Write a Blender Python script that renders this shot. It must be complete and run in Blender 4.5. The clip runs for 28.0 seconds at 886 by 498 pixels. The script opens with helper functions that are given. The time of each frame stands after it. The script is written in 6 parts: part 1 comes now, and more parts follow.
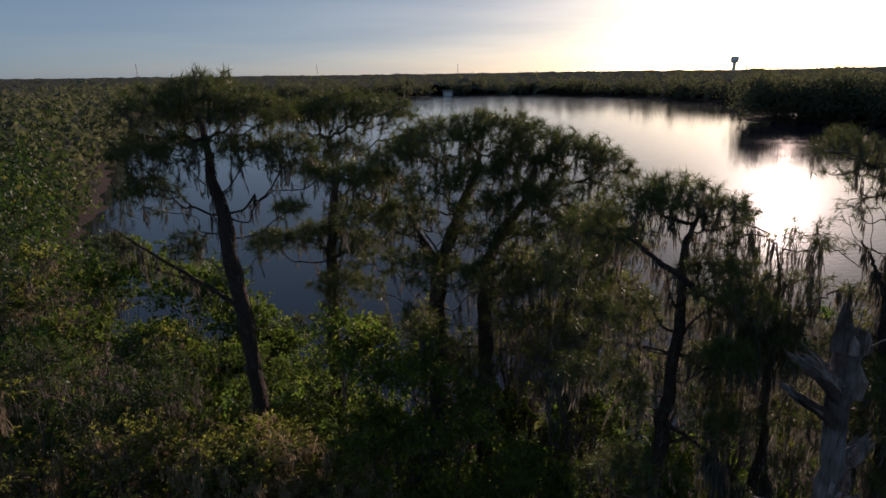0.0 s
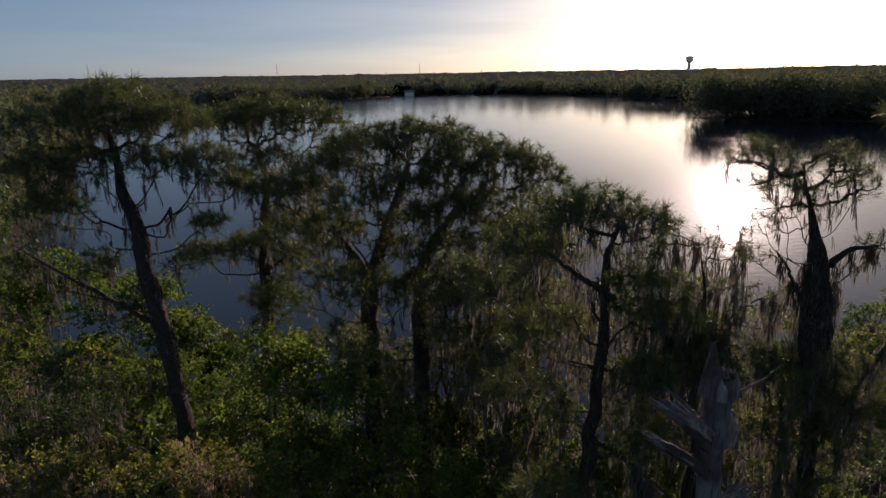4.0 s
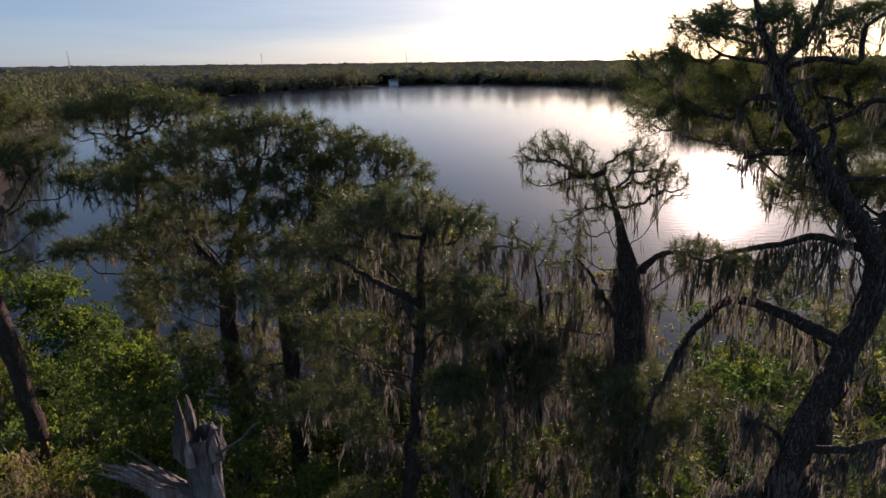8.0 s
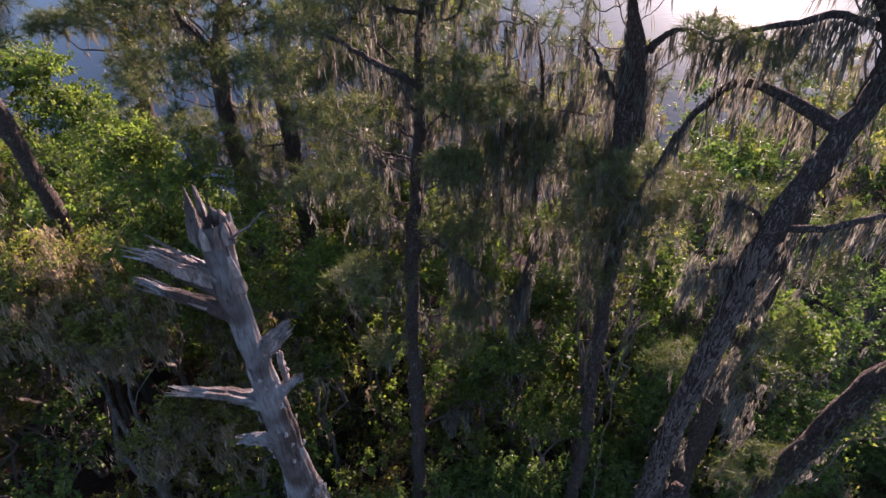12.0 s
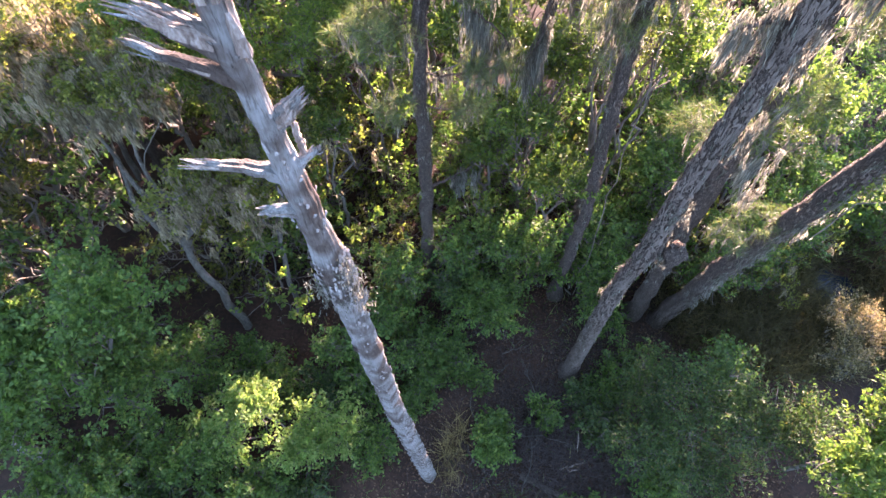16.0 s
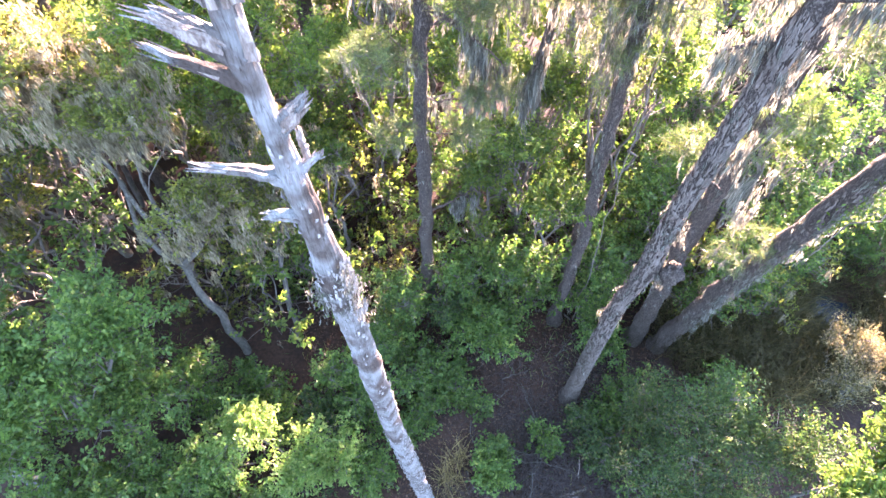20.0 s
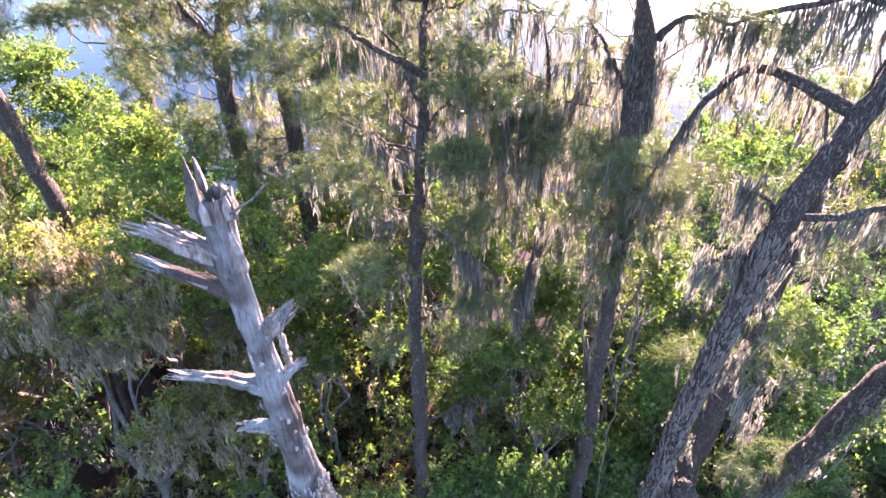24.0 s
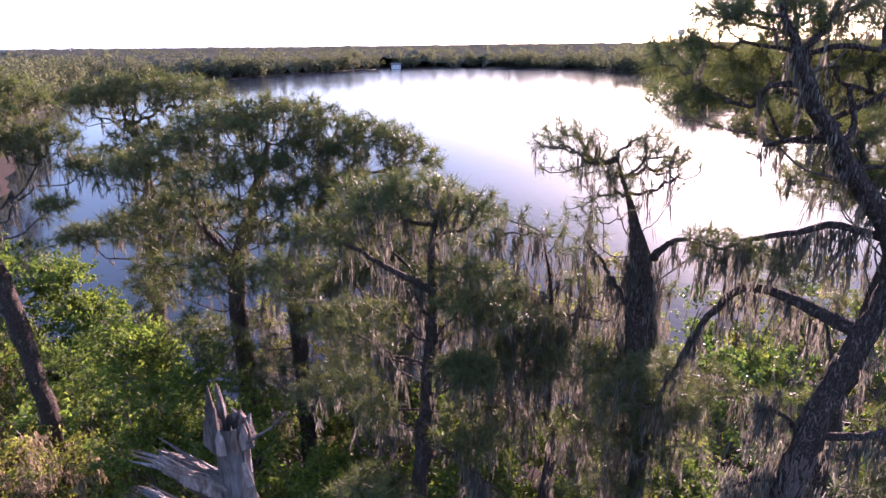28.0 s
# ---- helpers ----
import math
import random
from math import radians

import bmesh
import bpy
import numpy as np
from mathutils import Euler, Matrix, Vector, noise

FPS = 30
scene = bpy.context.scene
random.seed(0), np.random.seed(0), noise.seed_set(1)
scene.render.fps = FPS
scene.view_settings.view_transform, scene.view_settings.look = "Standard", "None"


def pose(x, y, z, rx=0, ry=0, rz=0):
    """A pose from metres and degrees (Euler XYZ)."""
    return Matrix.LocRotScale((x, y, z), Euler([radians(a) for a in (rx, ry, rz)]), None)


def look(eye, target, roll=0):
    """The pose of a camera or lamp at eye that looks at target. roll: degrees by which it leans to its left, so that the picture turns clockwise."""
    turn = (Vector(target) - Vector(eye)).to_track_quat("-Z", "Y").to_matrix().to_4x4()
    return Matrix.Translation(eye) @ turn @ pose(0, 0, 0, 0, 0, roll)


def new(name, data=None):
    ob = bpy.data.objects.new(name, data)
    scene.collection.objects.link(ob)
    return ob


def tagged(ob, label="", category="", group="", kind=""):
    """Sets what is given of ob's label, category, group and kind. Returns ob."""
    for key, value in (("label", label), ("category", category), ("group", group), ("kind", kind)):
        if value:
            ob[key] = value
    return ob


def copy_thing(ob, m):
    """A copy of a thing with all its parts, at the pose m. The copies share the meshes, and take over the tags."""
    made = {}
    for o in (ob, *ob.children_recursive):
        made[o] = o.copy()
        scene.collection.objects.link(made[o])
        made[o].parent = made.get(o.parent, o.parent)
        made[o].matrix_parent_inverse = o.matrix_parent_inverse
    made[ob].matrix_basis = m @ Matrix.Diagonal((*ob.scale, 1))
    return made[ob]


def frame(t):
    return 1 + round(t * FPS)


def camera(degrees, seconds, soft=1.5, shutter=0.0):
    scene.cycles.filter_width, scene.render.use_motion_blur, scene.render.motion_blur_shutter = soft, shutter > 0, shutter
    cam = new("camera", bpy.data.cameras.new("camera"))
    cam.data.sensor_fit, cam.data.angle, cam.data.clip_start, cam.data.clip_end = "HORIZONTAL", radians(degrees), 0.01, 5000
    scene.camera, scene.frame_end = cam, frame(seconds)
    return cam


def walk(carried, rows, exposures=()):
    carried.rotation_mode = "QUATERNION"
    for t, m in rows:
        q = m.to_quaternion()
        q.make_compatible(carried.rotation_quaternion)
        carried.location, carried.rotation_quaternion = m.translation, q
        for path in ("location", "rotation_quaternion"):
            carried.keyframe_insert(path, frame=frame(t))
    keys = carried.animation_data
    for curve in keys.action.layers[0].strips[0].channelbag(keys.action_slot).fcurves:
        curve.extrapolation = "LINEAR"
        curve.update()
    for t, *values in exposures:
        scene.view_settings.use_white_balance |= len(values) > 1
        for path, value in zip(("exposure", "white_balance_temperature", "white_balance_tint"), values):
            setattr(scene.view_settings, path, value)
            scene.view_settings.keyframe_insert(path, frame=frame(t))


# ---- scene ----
cam = camera(72.6, 28.0)
METRES, EYE, TILT, LEAN, TURN = 6.0, 17.3, -16.0, 0.75, 0.0
ROWS = [
    (0.0, 0.0, 0.0, 0.0, -0.0, 0.0, 0.0),
    (0.5, 0.0099, 0.0036, 0.0071, -0.01, 0.03, 0.0),
    (1.0, 0.0255, 0.0129, 0.0145, -0.62, 0.01, 0.18),
    (1.5, 0.0424, 0.0275, 0.0216, -1.55, 0.02, 0.48),
    (2.0, 0.0523, 0.0378, 0.0285, -1.93, -0.03, 0.6),
    (2.5, 0.0556, 0.0424, 0.0318, -2.22, -0.02, 0.71),
    (4.5, 0.2282, 0.0988, 0.0535, -3.55, -0.05, 1.17),
    (5.0, 0.3392, 0.1231, 0.065, -3.71, -0.06, 1.2),
    (5.5, 0.4736, 0.1453, 0.0773, -3.73, -0.14, 1.25),
    (6.0, 0.5886, 0.1599, 0.0771, -3.91, 0.0, 1.19),
    (6.5, 0.6395, 0.1629, 0.0723, -4.18, 0.04, 1.16),
    (7.0, 0.6528, 0.159, 0.0699, -4.4, 0.04, 1.22),
    (7.5, 0.6578, 0.158, 0.0704, -4.4, -0.02, 1.2),
    (8.0, 0.6649, 0.1608, 0.0722, -4.39, -1.0, 1.18),
    (8.5, 0.6733, 0.1654, 0.0744, -4.43, -2.11, 1.18),
    (9.0, 0.6786, 0.1689, 0.0771, -4.45, -3.72, 1.18),
    (9.5, 0.6794, 0.1704, 0.0779, -4.4, -6.55, 1.18),
    (10.0, 0.6772, 0.1677, 0.0778, -4.37, -9.44, 1.19),
    (10.5, 0.675, 0.1639, 0.0809, -4.38, -12.51, 1.19),
    (11.0, 0.6737, 0.1592, 0.0831, -4.33, -15.64, 1.18),
    (11.5, 0.6724, 0.155, 0.0838, -4.32, -18.65, 1.19),
    (12.0, 0.6682, 0.1546, 0.086, -4.38, -21.87, 1.19),
    (12.5, 0.6602, 0.1565, 0.0835, -4.32, -25.03, 1.21),
    (14.5, 0.6469, 0.1812, 0.0885, -4.07, -39.03, 1.12),
    (15.0, 0.6486, 0.196, 0.0898, -4.12, -43.12, 1.11),
    (15.5, 0.6474, 0.2049, 0.0834, -4.25, -44.52, 1.12),
    (16.0, 0.6422, 0.2071, 0.0717, -4.26, -44.55, 1.14),
    (16.5, 0.6437, 0.1985, 0.0641, -4.31, -44.59, 1.13),
    (17.0, 0.6478, 0.1861, 0.0578, -4.35, -44.68, 1.13),
    (17.5, 0.6503, 0.1699, 0.0517, -4.34, -44.71, 1.14),
    (18.0, 0.6516, 0.1612, 0.0516, -4.28, -44.73, 1.14),
    (18.5, 0.6536, 0.1612, 0.0519, -4.31, -44.56, 1.14),
    (19.0, 0.6501, 0.1618, 0.0535, -4.37, -43.6, 1.18),
    (19.5, 0.6435, 0.1631, 0.0565, -4.28, -42.52, 1.17),
    (20.0, 0.6423, 0.1666, 0.06, -4.21, -41.48, 1.14),
    (20.5, 0.6443, 0.171, 0.0628, -4.2, -40.44, 1.12),
    (21.0, 0.6424, 0.1763, 0.0635, -4.16, -39.08, 1.14),
    (21.5, 0.6376, 0.179, 0.0646, -4.12, -36.45, 1.16),
    (23.5, 0.6595, 0.1693, 0.0595, -4.14, -24.74, 1.09),
    (24.0, 0.6614, 0.1672, 0.0571, -4.15, -21.85, 1.06),
    (24.5, 0.6619, 0.1639, 0.056, -4.16, -18.94, 1.06),
    (25.0, 0.6596, 0.1622, 0.0538, -4.24, -16.02, 1.03),
    (25.5, 0.6586, 0.1535, 0.0577, -4.25, -13.15, 1.05),
    (26.0, 0.6571, 0.1453, 0.0641, -4.17, -10.23, 1.0),
    (26.5, 0.6572, 0.1443, 0.0666, -4.22, -7.26, 1.02),
    (27.0, 0.6547, 0.1567, 0.0725, -4.2, -4.41, 1.07),
    (27.5, 0.6479, 0.1623, 0.0773, -4.1, -2.44, 1.06),
    (28.0, 0.6419, 0.1624, 0.0779, -4.15, -2.46, 1.09),
]
EXPOSURES = [(0.0, -0.2, 6650, 36), (5.0, -0.05, 6650, 38), (8.0, 0.4, 6650, 40), (10.0, 0.98, 6500, 42), (11.0, 1.42, 6450, 48), (12.5, 2.15, 6450, 48), (14.5, 3.3, 6750, 42), (15.0, 3.47, 6800, 42), (16.0, 4.04, 6700, 43), (17.0, 4.58, 6750, 43), (18.0, 4.92, 6750, 41), (19.0, 5.06, 6700, 43), (21.0, 4.94, 6650, 45), (24.0, 3.92, 6350, 48), (25.0, 3.54, 6300, 54), (26.0, 3.28, 6200, 58), (27.0, 2.9, 6200, 60), (28.0, 2.15, 6250, 60)]
walk(cam, [(t, pose(0, 0, EYE, TILT, LEAN, TURN) @ pose(METRES * x, METRES * y, METRES * z, 90 + pitch, roll, yaw)) for t, x, y, z, yaw, pitch, roll in ROWS], EXPOSURES)

# ---- sky, sun ----
SUN_AZ, SUN_EL = 29.4, 11.6          # degrees clockwise from +y, above the horizon
world = bpy.data.worlds.new("sky")
scene.world = world
world.use_nodes = True
wn, wl = world.node_tree.nodes, world.node_tree.links
sky = wn.new("ShaderNodeTexSky")
sky.sky_type, sky.sun_disc = "NISHITA", False
sky.sun_elevation, sky.sun_rotation = radians(SUN_EL), radians(SUN_AZ)
sky.air_density, sky.dust_density, sky.ozone_density = 0.5, 0.8, 1.0
wn["Background"].inputs["Strength"].default_value = 0.1
# thin streaks of high cloud
wtex = wn.new("ShaderNodeTexCoord")
wmap = wn.new("ShaderNodeMapping")
wmap.inputs["Scale"].default_value = (1.2, 1.2, 16.0)
wmap.inputs["Rotation"].default_value = (0.05, 0.08, 0.5)
wnoise = wn.new("ShaderNodeTexNoise")
wnoise.inputs["Scale"].default_value, wnoise.inputs["Detail"].default_value = 2.2, 7.0
wramp = wn.new("ShaderNodeValToRGB")
wramp.color_ramp.elements[0].position, wramp.color_ramp.elements[1].position = 0.35, 0.75
wramp.color_ramp.elements[0].color = (0.5, 0.5, 0.5, 1)
wramp.color_ramp.elements[1].color = (0.66, 0.66, 0.66, 1)
wmix = wn.new("ShaderNodeMix")
wmix.data_type, wmix.blend_type = "RGBA", "MIX"
wmix.inputs["B"].default_value = (1.35, 3.0, 4.15, 1)
wl.new(wtex.outputs["Generated"], wmap.inputs["Vector"])
wl.new(wmap.outputs["Vector"], wnoise.inputs["Vector"])
wl.new(wnoise.outputs["Fac"], wramp.inputs["Fac"])
wl.new(wramp.outputs["Color"], wmix.inputs["Factor"])
wwarm = wn.new("ShaderNodeMix")
wwarm.data_type, wwarm.blend_type = "RGBA", "MULTIPLY"
wwarm.inputs["Factor"].default_value = 1.0
wwarm.inputs["B"].default_value = (0.98, 1.05, 0.86, 1)
wl.new(sky.outputs["Color"], wwarm.inputs["A"])
wl.new(wwarm.outputs["Result"], wmix.inputs["A"])
sun_dir = Vector((math.sin(radians(SUN_AZ)) * math.cos(radians(SUN_EL)), math.cos(radians(SUN_AZ)) * math.cos(radians(SUN_EL)), math.sin(radians(SUN_EL))))
# the bright ring that thin cloud makes round the sun
wdot = wn.new("ShaderNodeVectorMath")
wdot.operation = "DOT_PRODUCT"
wdot.inputs[1].default_value = sun_dir
wl.new(wtex.outputs["Generated"], wdot.inputs[0])
steps = [("ARCCOSINE", None), ("MULTIPLY", -1 / radians(1.9)), ("EXPONENT", None), ("MULTIPLY", 150.0)]
last = wdot.outputs["Value"]
for op, value in steps:
    node = wn.new("ShaderNodeMath")
    node.operation = op
    wl.new(last, node.inputs[0])
    if value is not None:
        node.inputs[1].default_value = value
    last = node.outputs["Value"]
wglow = wn.new("ShaderNodeMix")
wglow.data_type, wglow.blend_type, wglow.clamp_factor = "RGBA", "ADD", False
wglow.inputs["B"].default_value = (1.0, 0.9, 0.74, 1)
wl.new(last, wglow.inputs["Factor"])
wl.new(wmix.outputs["Result"], wglow.inputs["A"])
wl.new(wglow.outputs["Result"], wn["Background"].inputs["Color"])
sun = new("sun", bpy.data.lights.new("sun", "SUN"))
sun.data.energy, sun.data.angle, sun.data.color = 5.0, radians(0.53), (1.0, 0.85, 0.66)
sun.matrix_world = look(sun_dir * 400, (0, 0, 0))

# ---- materials ----


def material(name):
    m = bpy.data.materials.new(name)
    m.use_nodes = True
    return m, m.node_tree.nodes, m.node_tree.links, m.node_tree.nodes["Principled BSDF"]


def ramp(n, stops):
    r = n.new("ShaderNodeValToRGB")
    e = r.color_ramp.elements
    while len(e) < len(stops):
        e.new(0.5)
    for k, (p, c) in enumerate(stops):
        e[k].position, e[k].color = p, (*c, 1)
    return r


def textured(name, stops, scale, stretch=(1, 1, 1), rough=0.8, bump=0.3, depth=0.01, fine=4.0, detail=6.0):
    """Two scales of noise in object space, with relief."""
    m, n, l, b = material(name)
    tc, mp = n.new("ShaderNodeTexCoord"), n.new("ShaderNodeMapping")
    mp.inputs["Scale"].default_value = stretch
    l.new(tc.outputs["Object"], mp.inputs["Vector"])
    a, c = n.new("ShaderNodeTexNoise"), n.new("ShaderNodeTexNoise")
    a.inputs["Scale"].default_value, a.inputs["Detail"].default_value = scale, detail
    c.inputs["Scale"].default_value, c.inputs["Detail"].default_value = scale * fine, 4.0
    l.new(mp.outputs["Vector"], a.inputs["Vector"])
    l.new(mp.outputs["Vector"], c.inputs["Vector"])
    mx = n.new("ShaderNodeMix")
    mx.data_type = "FLOAT"
    mx.inputs["Factor"].default_value = 0.45
    l.new(a.outputs["Fac"], mx.inputs["A"])
    l.new(c.outputs["Fac"], mx.inputs["B"])
    r = ramp(n, stops)
    l.new(mx.outputs["Result"], r.inputs["Fac"])
    l.new(r.outputs["Color"], b.inputs["Base Color"])
    b.inputs["Roughness"].default_value = rough
    b.inputs["Specular IOR Level"].default_value = 0.3
    bp = n.new("ShaderNodeBump")
    bp.inputs["Strength"].default_value, bp.inputs["Distance"].default_value = bump, depth
    l.new(mx.outputs["Result"], bp.inputs["Height"])
    l.new(bp.outputs["Normal"], b.inputs["Normal"])
    return m


def foliage(name, stops, through_share=0.4, rough=0.5, gain=1.4, spec=0.22, warm=(1, 1.05, 0.6)):
    """Thin leaf: a varied colour per piece, part of the light passes through."""
    m, n, l, b = material(name)
    g = n.new("ShaderNodeNewGeometry")
    r = ramp(n, stops)
    l.new(g.outputs["Random Per Island"], r.inputs["Fac"])
    tc, nz = n.new("ShaderNodeTexCoord"), n.new("ShaderNodeTexNoise")
    nz.inputs["Scale"].default_value, nz.inputs["Detail"].default_value = 1.3, 3.0
    l.new(tc.outputs["Object"], nz.inputs["Vector"])
    hs = n.new("ShaderNodeHueSaturation")
    vr = n.new("ShaderNodeMapRange")
    vr.inputs["From Min"].default_value, vr.inputs["From Max"].default_value = 0.3, 0.7
    vr.inputs["To Min"].default_value, vr.inputs["To Max"].default_value = 0.54, 0.96
    l.new(nz.outputs["Fac"], vr.inputs["Value"])
    l.new(vr.outputs["Result"], hs.inputs["Value"])
    l.new(r.outputs["Color"], hs.inputs["Color"])
    l.new(hs.outputs["Color"], b.inputs["Base Color"])
    b.inputs["Roughness"].default_value = rough
    b.inputs["Specular IOR Level"].default_value = spec
    t = n.new("ShaderNodeBsdfTranslucent")
    up = n.new("ShaderNodeMix")
    up.data_type, up.blend_type = "RGBA", "MULTIPLY"
    up.inputs["Factor"].default_value = 1.0
    up.inputs["B"].default_value = (*[gain * w for w in warm], 1)
    l.new(hs.outputs["Color"], up.inputs["A"])
    l.new(up.outputs["Result"], t.inputs["Color"])
    mix = n.new("ShaderNodeMixShader")
    mix.inputs["Fac"].default_value = through_share
    l.new(b.outputs["BSDF"], mix.inputs[1])
    l.new(t.outputs["BSDF"], mix.inputs[2])
    l.new(mix.outputs["Shader"], n["Material Output"].inputs["Surface"])
    return m


def bark(name, cracks, plates, scale, squash):
    """Scaly bark: plates parted by dark cracks, with grain on the plates."""
    m, n, l, b = material(name)
    tc, mp = n.new("ShaderNodeTexCoord"), n.new("ShaderNodeMapping")
    mp.inputs["Scale"].default_value = (1, 1, squash)
    l.new(tc.outputs["Object"], mp.inputs["Vector"])
    warp = n.new("ShaderNodeTexNoise")
    warp.inputs["Scale"].default_value, warp.inputs["Detail"].default_value = scale * 0.7, 4.0
    l.new(mp.outputs["Vector"], warp.inputs["Vector"])
    add = n.new("ShaderNodeVectorMath")
    add.operation = "MULTIPLY_ADD"
    add.inputs[1].default_value = (0.16, 0.16, 0.16)
    l.new(warp.outputs["Color"], add.inputs[0])
    l.new(mp.outputs["Vector"], add.inputs[2])
    vo = n.new("ShaderNodeTexVoronoi")
    vo.feature = "DISTANCE_TO_EDGE"
    vo.inputs["Scale"].default_value = scale
    l.new(add.outputs["Vector"], vo.inputs["Vector"])
    edge = n.new("ShaderNodeMapRange")
    edge.inputs["From Min"].default_value, edge.inputs["From Max"].default_value = 0.0, 0.24
    l.new(vo.outputs["Distance"], edge.inputs["Value"])
    grain = n.new("ShaderNodeTexNoise")
    grain.inputs["Scale"].default_value, grain.inputs["Detail"].default_value = scale * 2.5, 6.0
    l.new(mp.outputs["Vector"], grain.inputs["Vector"])
    r = ramp(n, plates)
    l.new(grain.outputs["Fac"], r.inputs["Fac"])
    mx = n.new("ShaderNodeMix")
    mx.data_type = "RGBA"
    mx.inputs["A"].default_value = (*cracks, 1)
    l.new(edge.outputs["Result"], mx.inputs["Factor"])
    l.new(r.outputs["Color"], mx.inputs["B"])
    l.new(mx.outputs["Result"], b.inputs["Base Color"])
    b.inputs["Roughness"].default_value = 0.92
    b.inputs["Specular IOR Level"].default_value = 0.2
    hs = n.new("ShaderNodeMath")
    hs.operation = "MULTIPLY_ADD"
    hs.inputs[1].default_value = 0.35
    l.new(grain.outputs["Fac"], hs.inputs[0])
    l.new(edge.outputs["Result"], hs.inputs[2])
    bp = n.new("ShaderNodeBump")
    bp.inputs["Strength"].default_value, bp.inputs["Distance"].default_value = 1.0, 0.035
    l.new(hs.outputs["Value"], bp.inputs["Height"])
    l.new(bp.outputs["Normal"], b.inputs["Normal"])
    return m


BARK = bark("pine_bark", (0.045, 0.032, 0.027), [(0.3, (0.078, 0.056, 0.047)), (0.5, (0.118, 0.088, 0.075)), (0.72, (0.165, 0.13, 0.114))], 26, 0.3)
OAK_BARK = textured("oak_bark", [(0.3, (0.03, 0.026, 0.022)), (0.55, (0.09, 0.077, 0.066)), (0.75, (0.17, 0.15, 0.135))], 12, (1, 1, 0.3), 0.9, 0.7, 0.02, 3.0)


def weathered(name):
    """Bare wood bleached grey: long drying cracks, brown and pale patches."""
    m, n, l, b = material(name)
    tc, mp = n.new("ShaderNodeTexCoord"), n.new("ShaderNodeMapping")
    mp.inputs["Scale"].default_value = (1, 1, 0.09)
    l.new(tc.outputs["Object"], mp.inputs["Vector"])
    crack, patch, fine_ = n.new("ShaderNodeTexNoise"), n.new("ShaderNodeTexNoise"), n.new("ShaderNodeTexNoise")
    crack.inputs["Scale"].default_value, crack.inputs["Detail"].default_value, crack.inputs["Roughness"].default_value = 52, 8.0, 0.7
    patch.inputs["Scale"].default_value, patch.inputs["Detail"].default_value = 3.2, 5.0
    fine_.inputs["Scale"].default_value, fine_.inputs["Detail"].default_value = 60, 4.0
    l.new(mp.outputs["Vector"], crack.inputs["Vector"])
    l.new(tc.outputs["Object"], patch.inputs["Vector"])
    l.new(mp.outputs["Vector"], fine_.inputs["Vector"])
    tone = ramp(n, [(0.36, (0.075, 0.052, 0.044)), (0.46, (0.135, 0.113, 0.106)), (0.54, (0.2, 0.186, 0.184)), (0.68, (0.28, 0.266, 0.27))])
    l.new(patch.outputs["Fac"], tone.inputs["Fac"])
    line = ramp(n, [(0.34, (0.36, 0.32, 0.31)), (0.41, (0.72, 0.69, 0.67)), (0.47, (0.95, 0.95, 0.95)), (0.62, (1, 1, 1))])
    l.new(crack.outputs["Fac"], line.inputs["Fac"])
    grain = ramp(n, [(0.3, (0.72, 0.7, 0.69)), (0.6, (1, 1, 1))])
    l.new(fine_.outputs["Fac"], grain.inputs["Fac"])
    m1, m2 = n.new("ShaderNodeMix"), n.new("ShaderNodeMix")
    for k in (m1, m2):
        k.data_type, k.blend_type = "RGBA", "MULTIPLY"
        k.inputs["Factor"].default_value = 1.0
    l.new(tone.outputs["Color"], m1.inputs["A"])
    l.new(line.outputs["Color"], m1.inputs["B"])
    l.new(m1.outputs["Result"], m2.inputs["A"])
    l.new(grain.outputs["Color"], m2.inputs["B"])
    l.new(m2.outputs["Result"], b.inputs["Base Color"])
    b.inputs["Roughness"].default_value = 0.85
    b.inputs["Specular IOR Level"].default_value = 0.25
    bp = n.new("ShaderNodeBump")
    bp.inputs["Strength"].default_value, bp.inputs["Distance"].default_value = 1.0, 0.02
    l.new(crack.outputs["Fac"], bp.inputs["Height"])
    l.new(bp.outputs["Normal"], b.inputs["Normal"])
    return m


DEAD_WOOD = weathered("weathered_wood")
ROT_WOOD = textured("rotten_heartwood", [(0.35, (0.1, 0.065, 0.052)), (0.55, (0.22, 0.165, 0.145)), (0.75, (0.36, 0.31, 0.29))], 16, (1, 1, 0.15), 0.95, 0.9, 0.02)
TWIG = textured("twig_bark", [(0.3, (0.05, 0.04, 0.035)), (0.7, (0.17, 0.14, 0.12))], 20, (1, 1, 1), 0.9, 0.4)
BRUSH = textured("dead_brush", [(0.3, (0.018, 0.012, 0.011)), (0.7, (0.07, 0.05, 0.047))], 20, (1, 1, 1), 0.95, 0.3)
NEEDLE = foliage("pine_needle", [(0.0, (0.052, 0.074, 0.03)), (0.55, (0.09, 0.122, 0.045)), (0.85, (0.145, 0.172, 0.062)), (1.0, (0.22, 0.17, 0.08))], 0.35, 0.5, 1.4, 0.3)
OAK_LEAF = foliage("oak_leaf", [(0.0, (0.022, 0.042, 0.016)), (0.6, (0.042, 0.078, 0.024)), (0.9, (0.08, 0.12, 0.035)), (1.0, (0.17, 0.14, 0.055))], 0.38, 0.5, 1.9, 0.2)
DARK_LEAF = foliage("laurel_leaf", [(0.0, (0.038, 0.08, 0.021)), (0.7, (0.078, 0.144, 0.036)), (1.0, (0.155, 0.21, 0.055))], 0.45, 0.46, 2.0, 0.22)
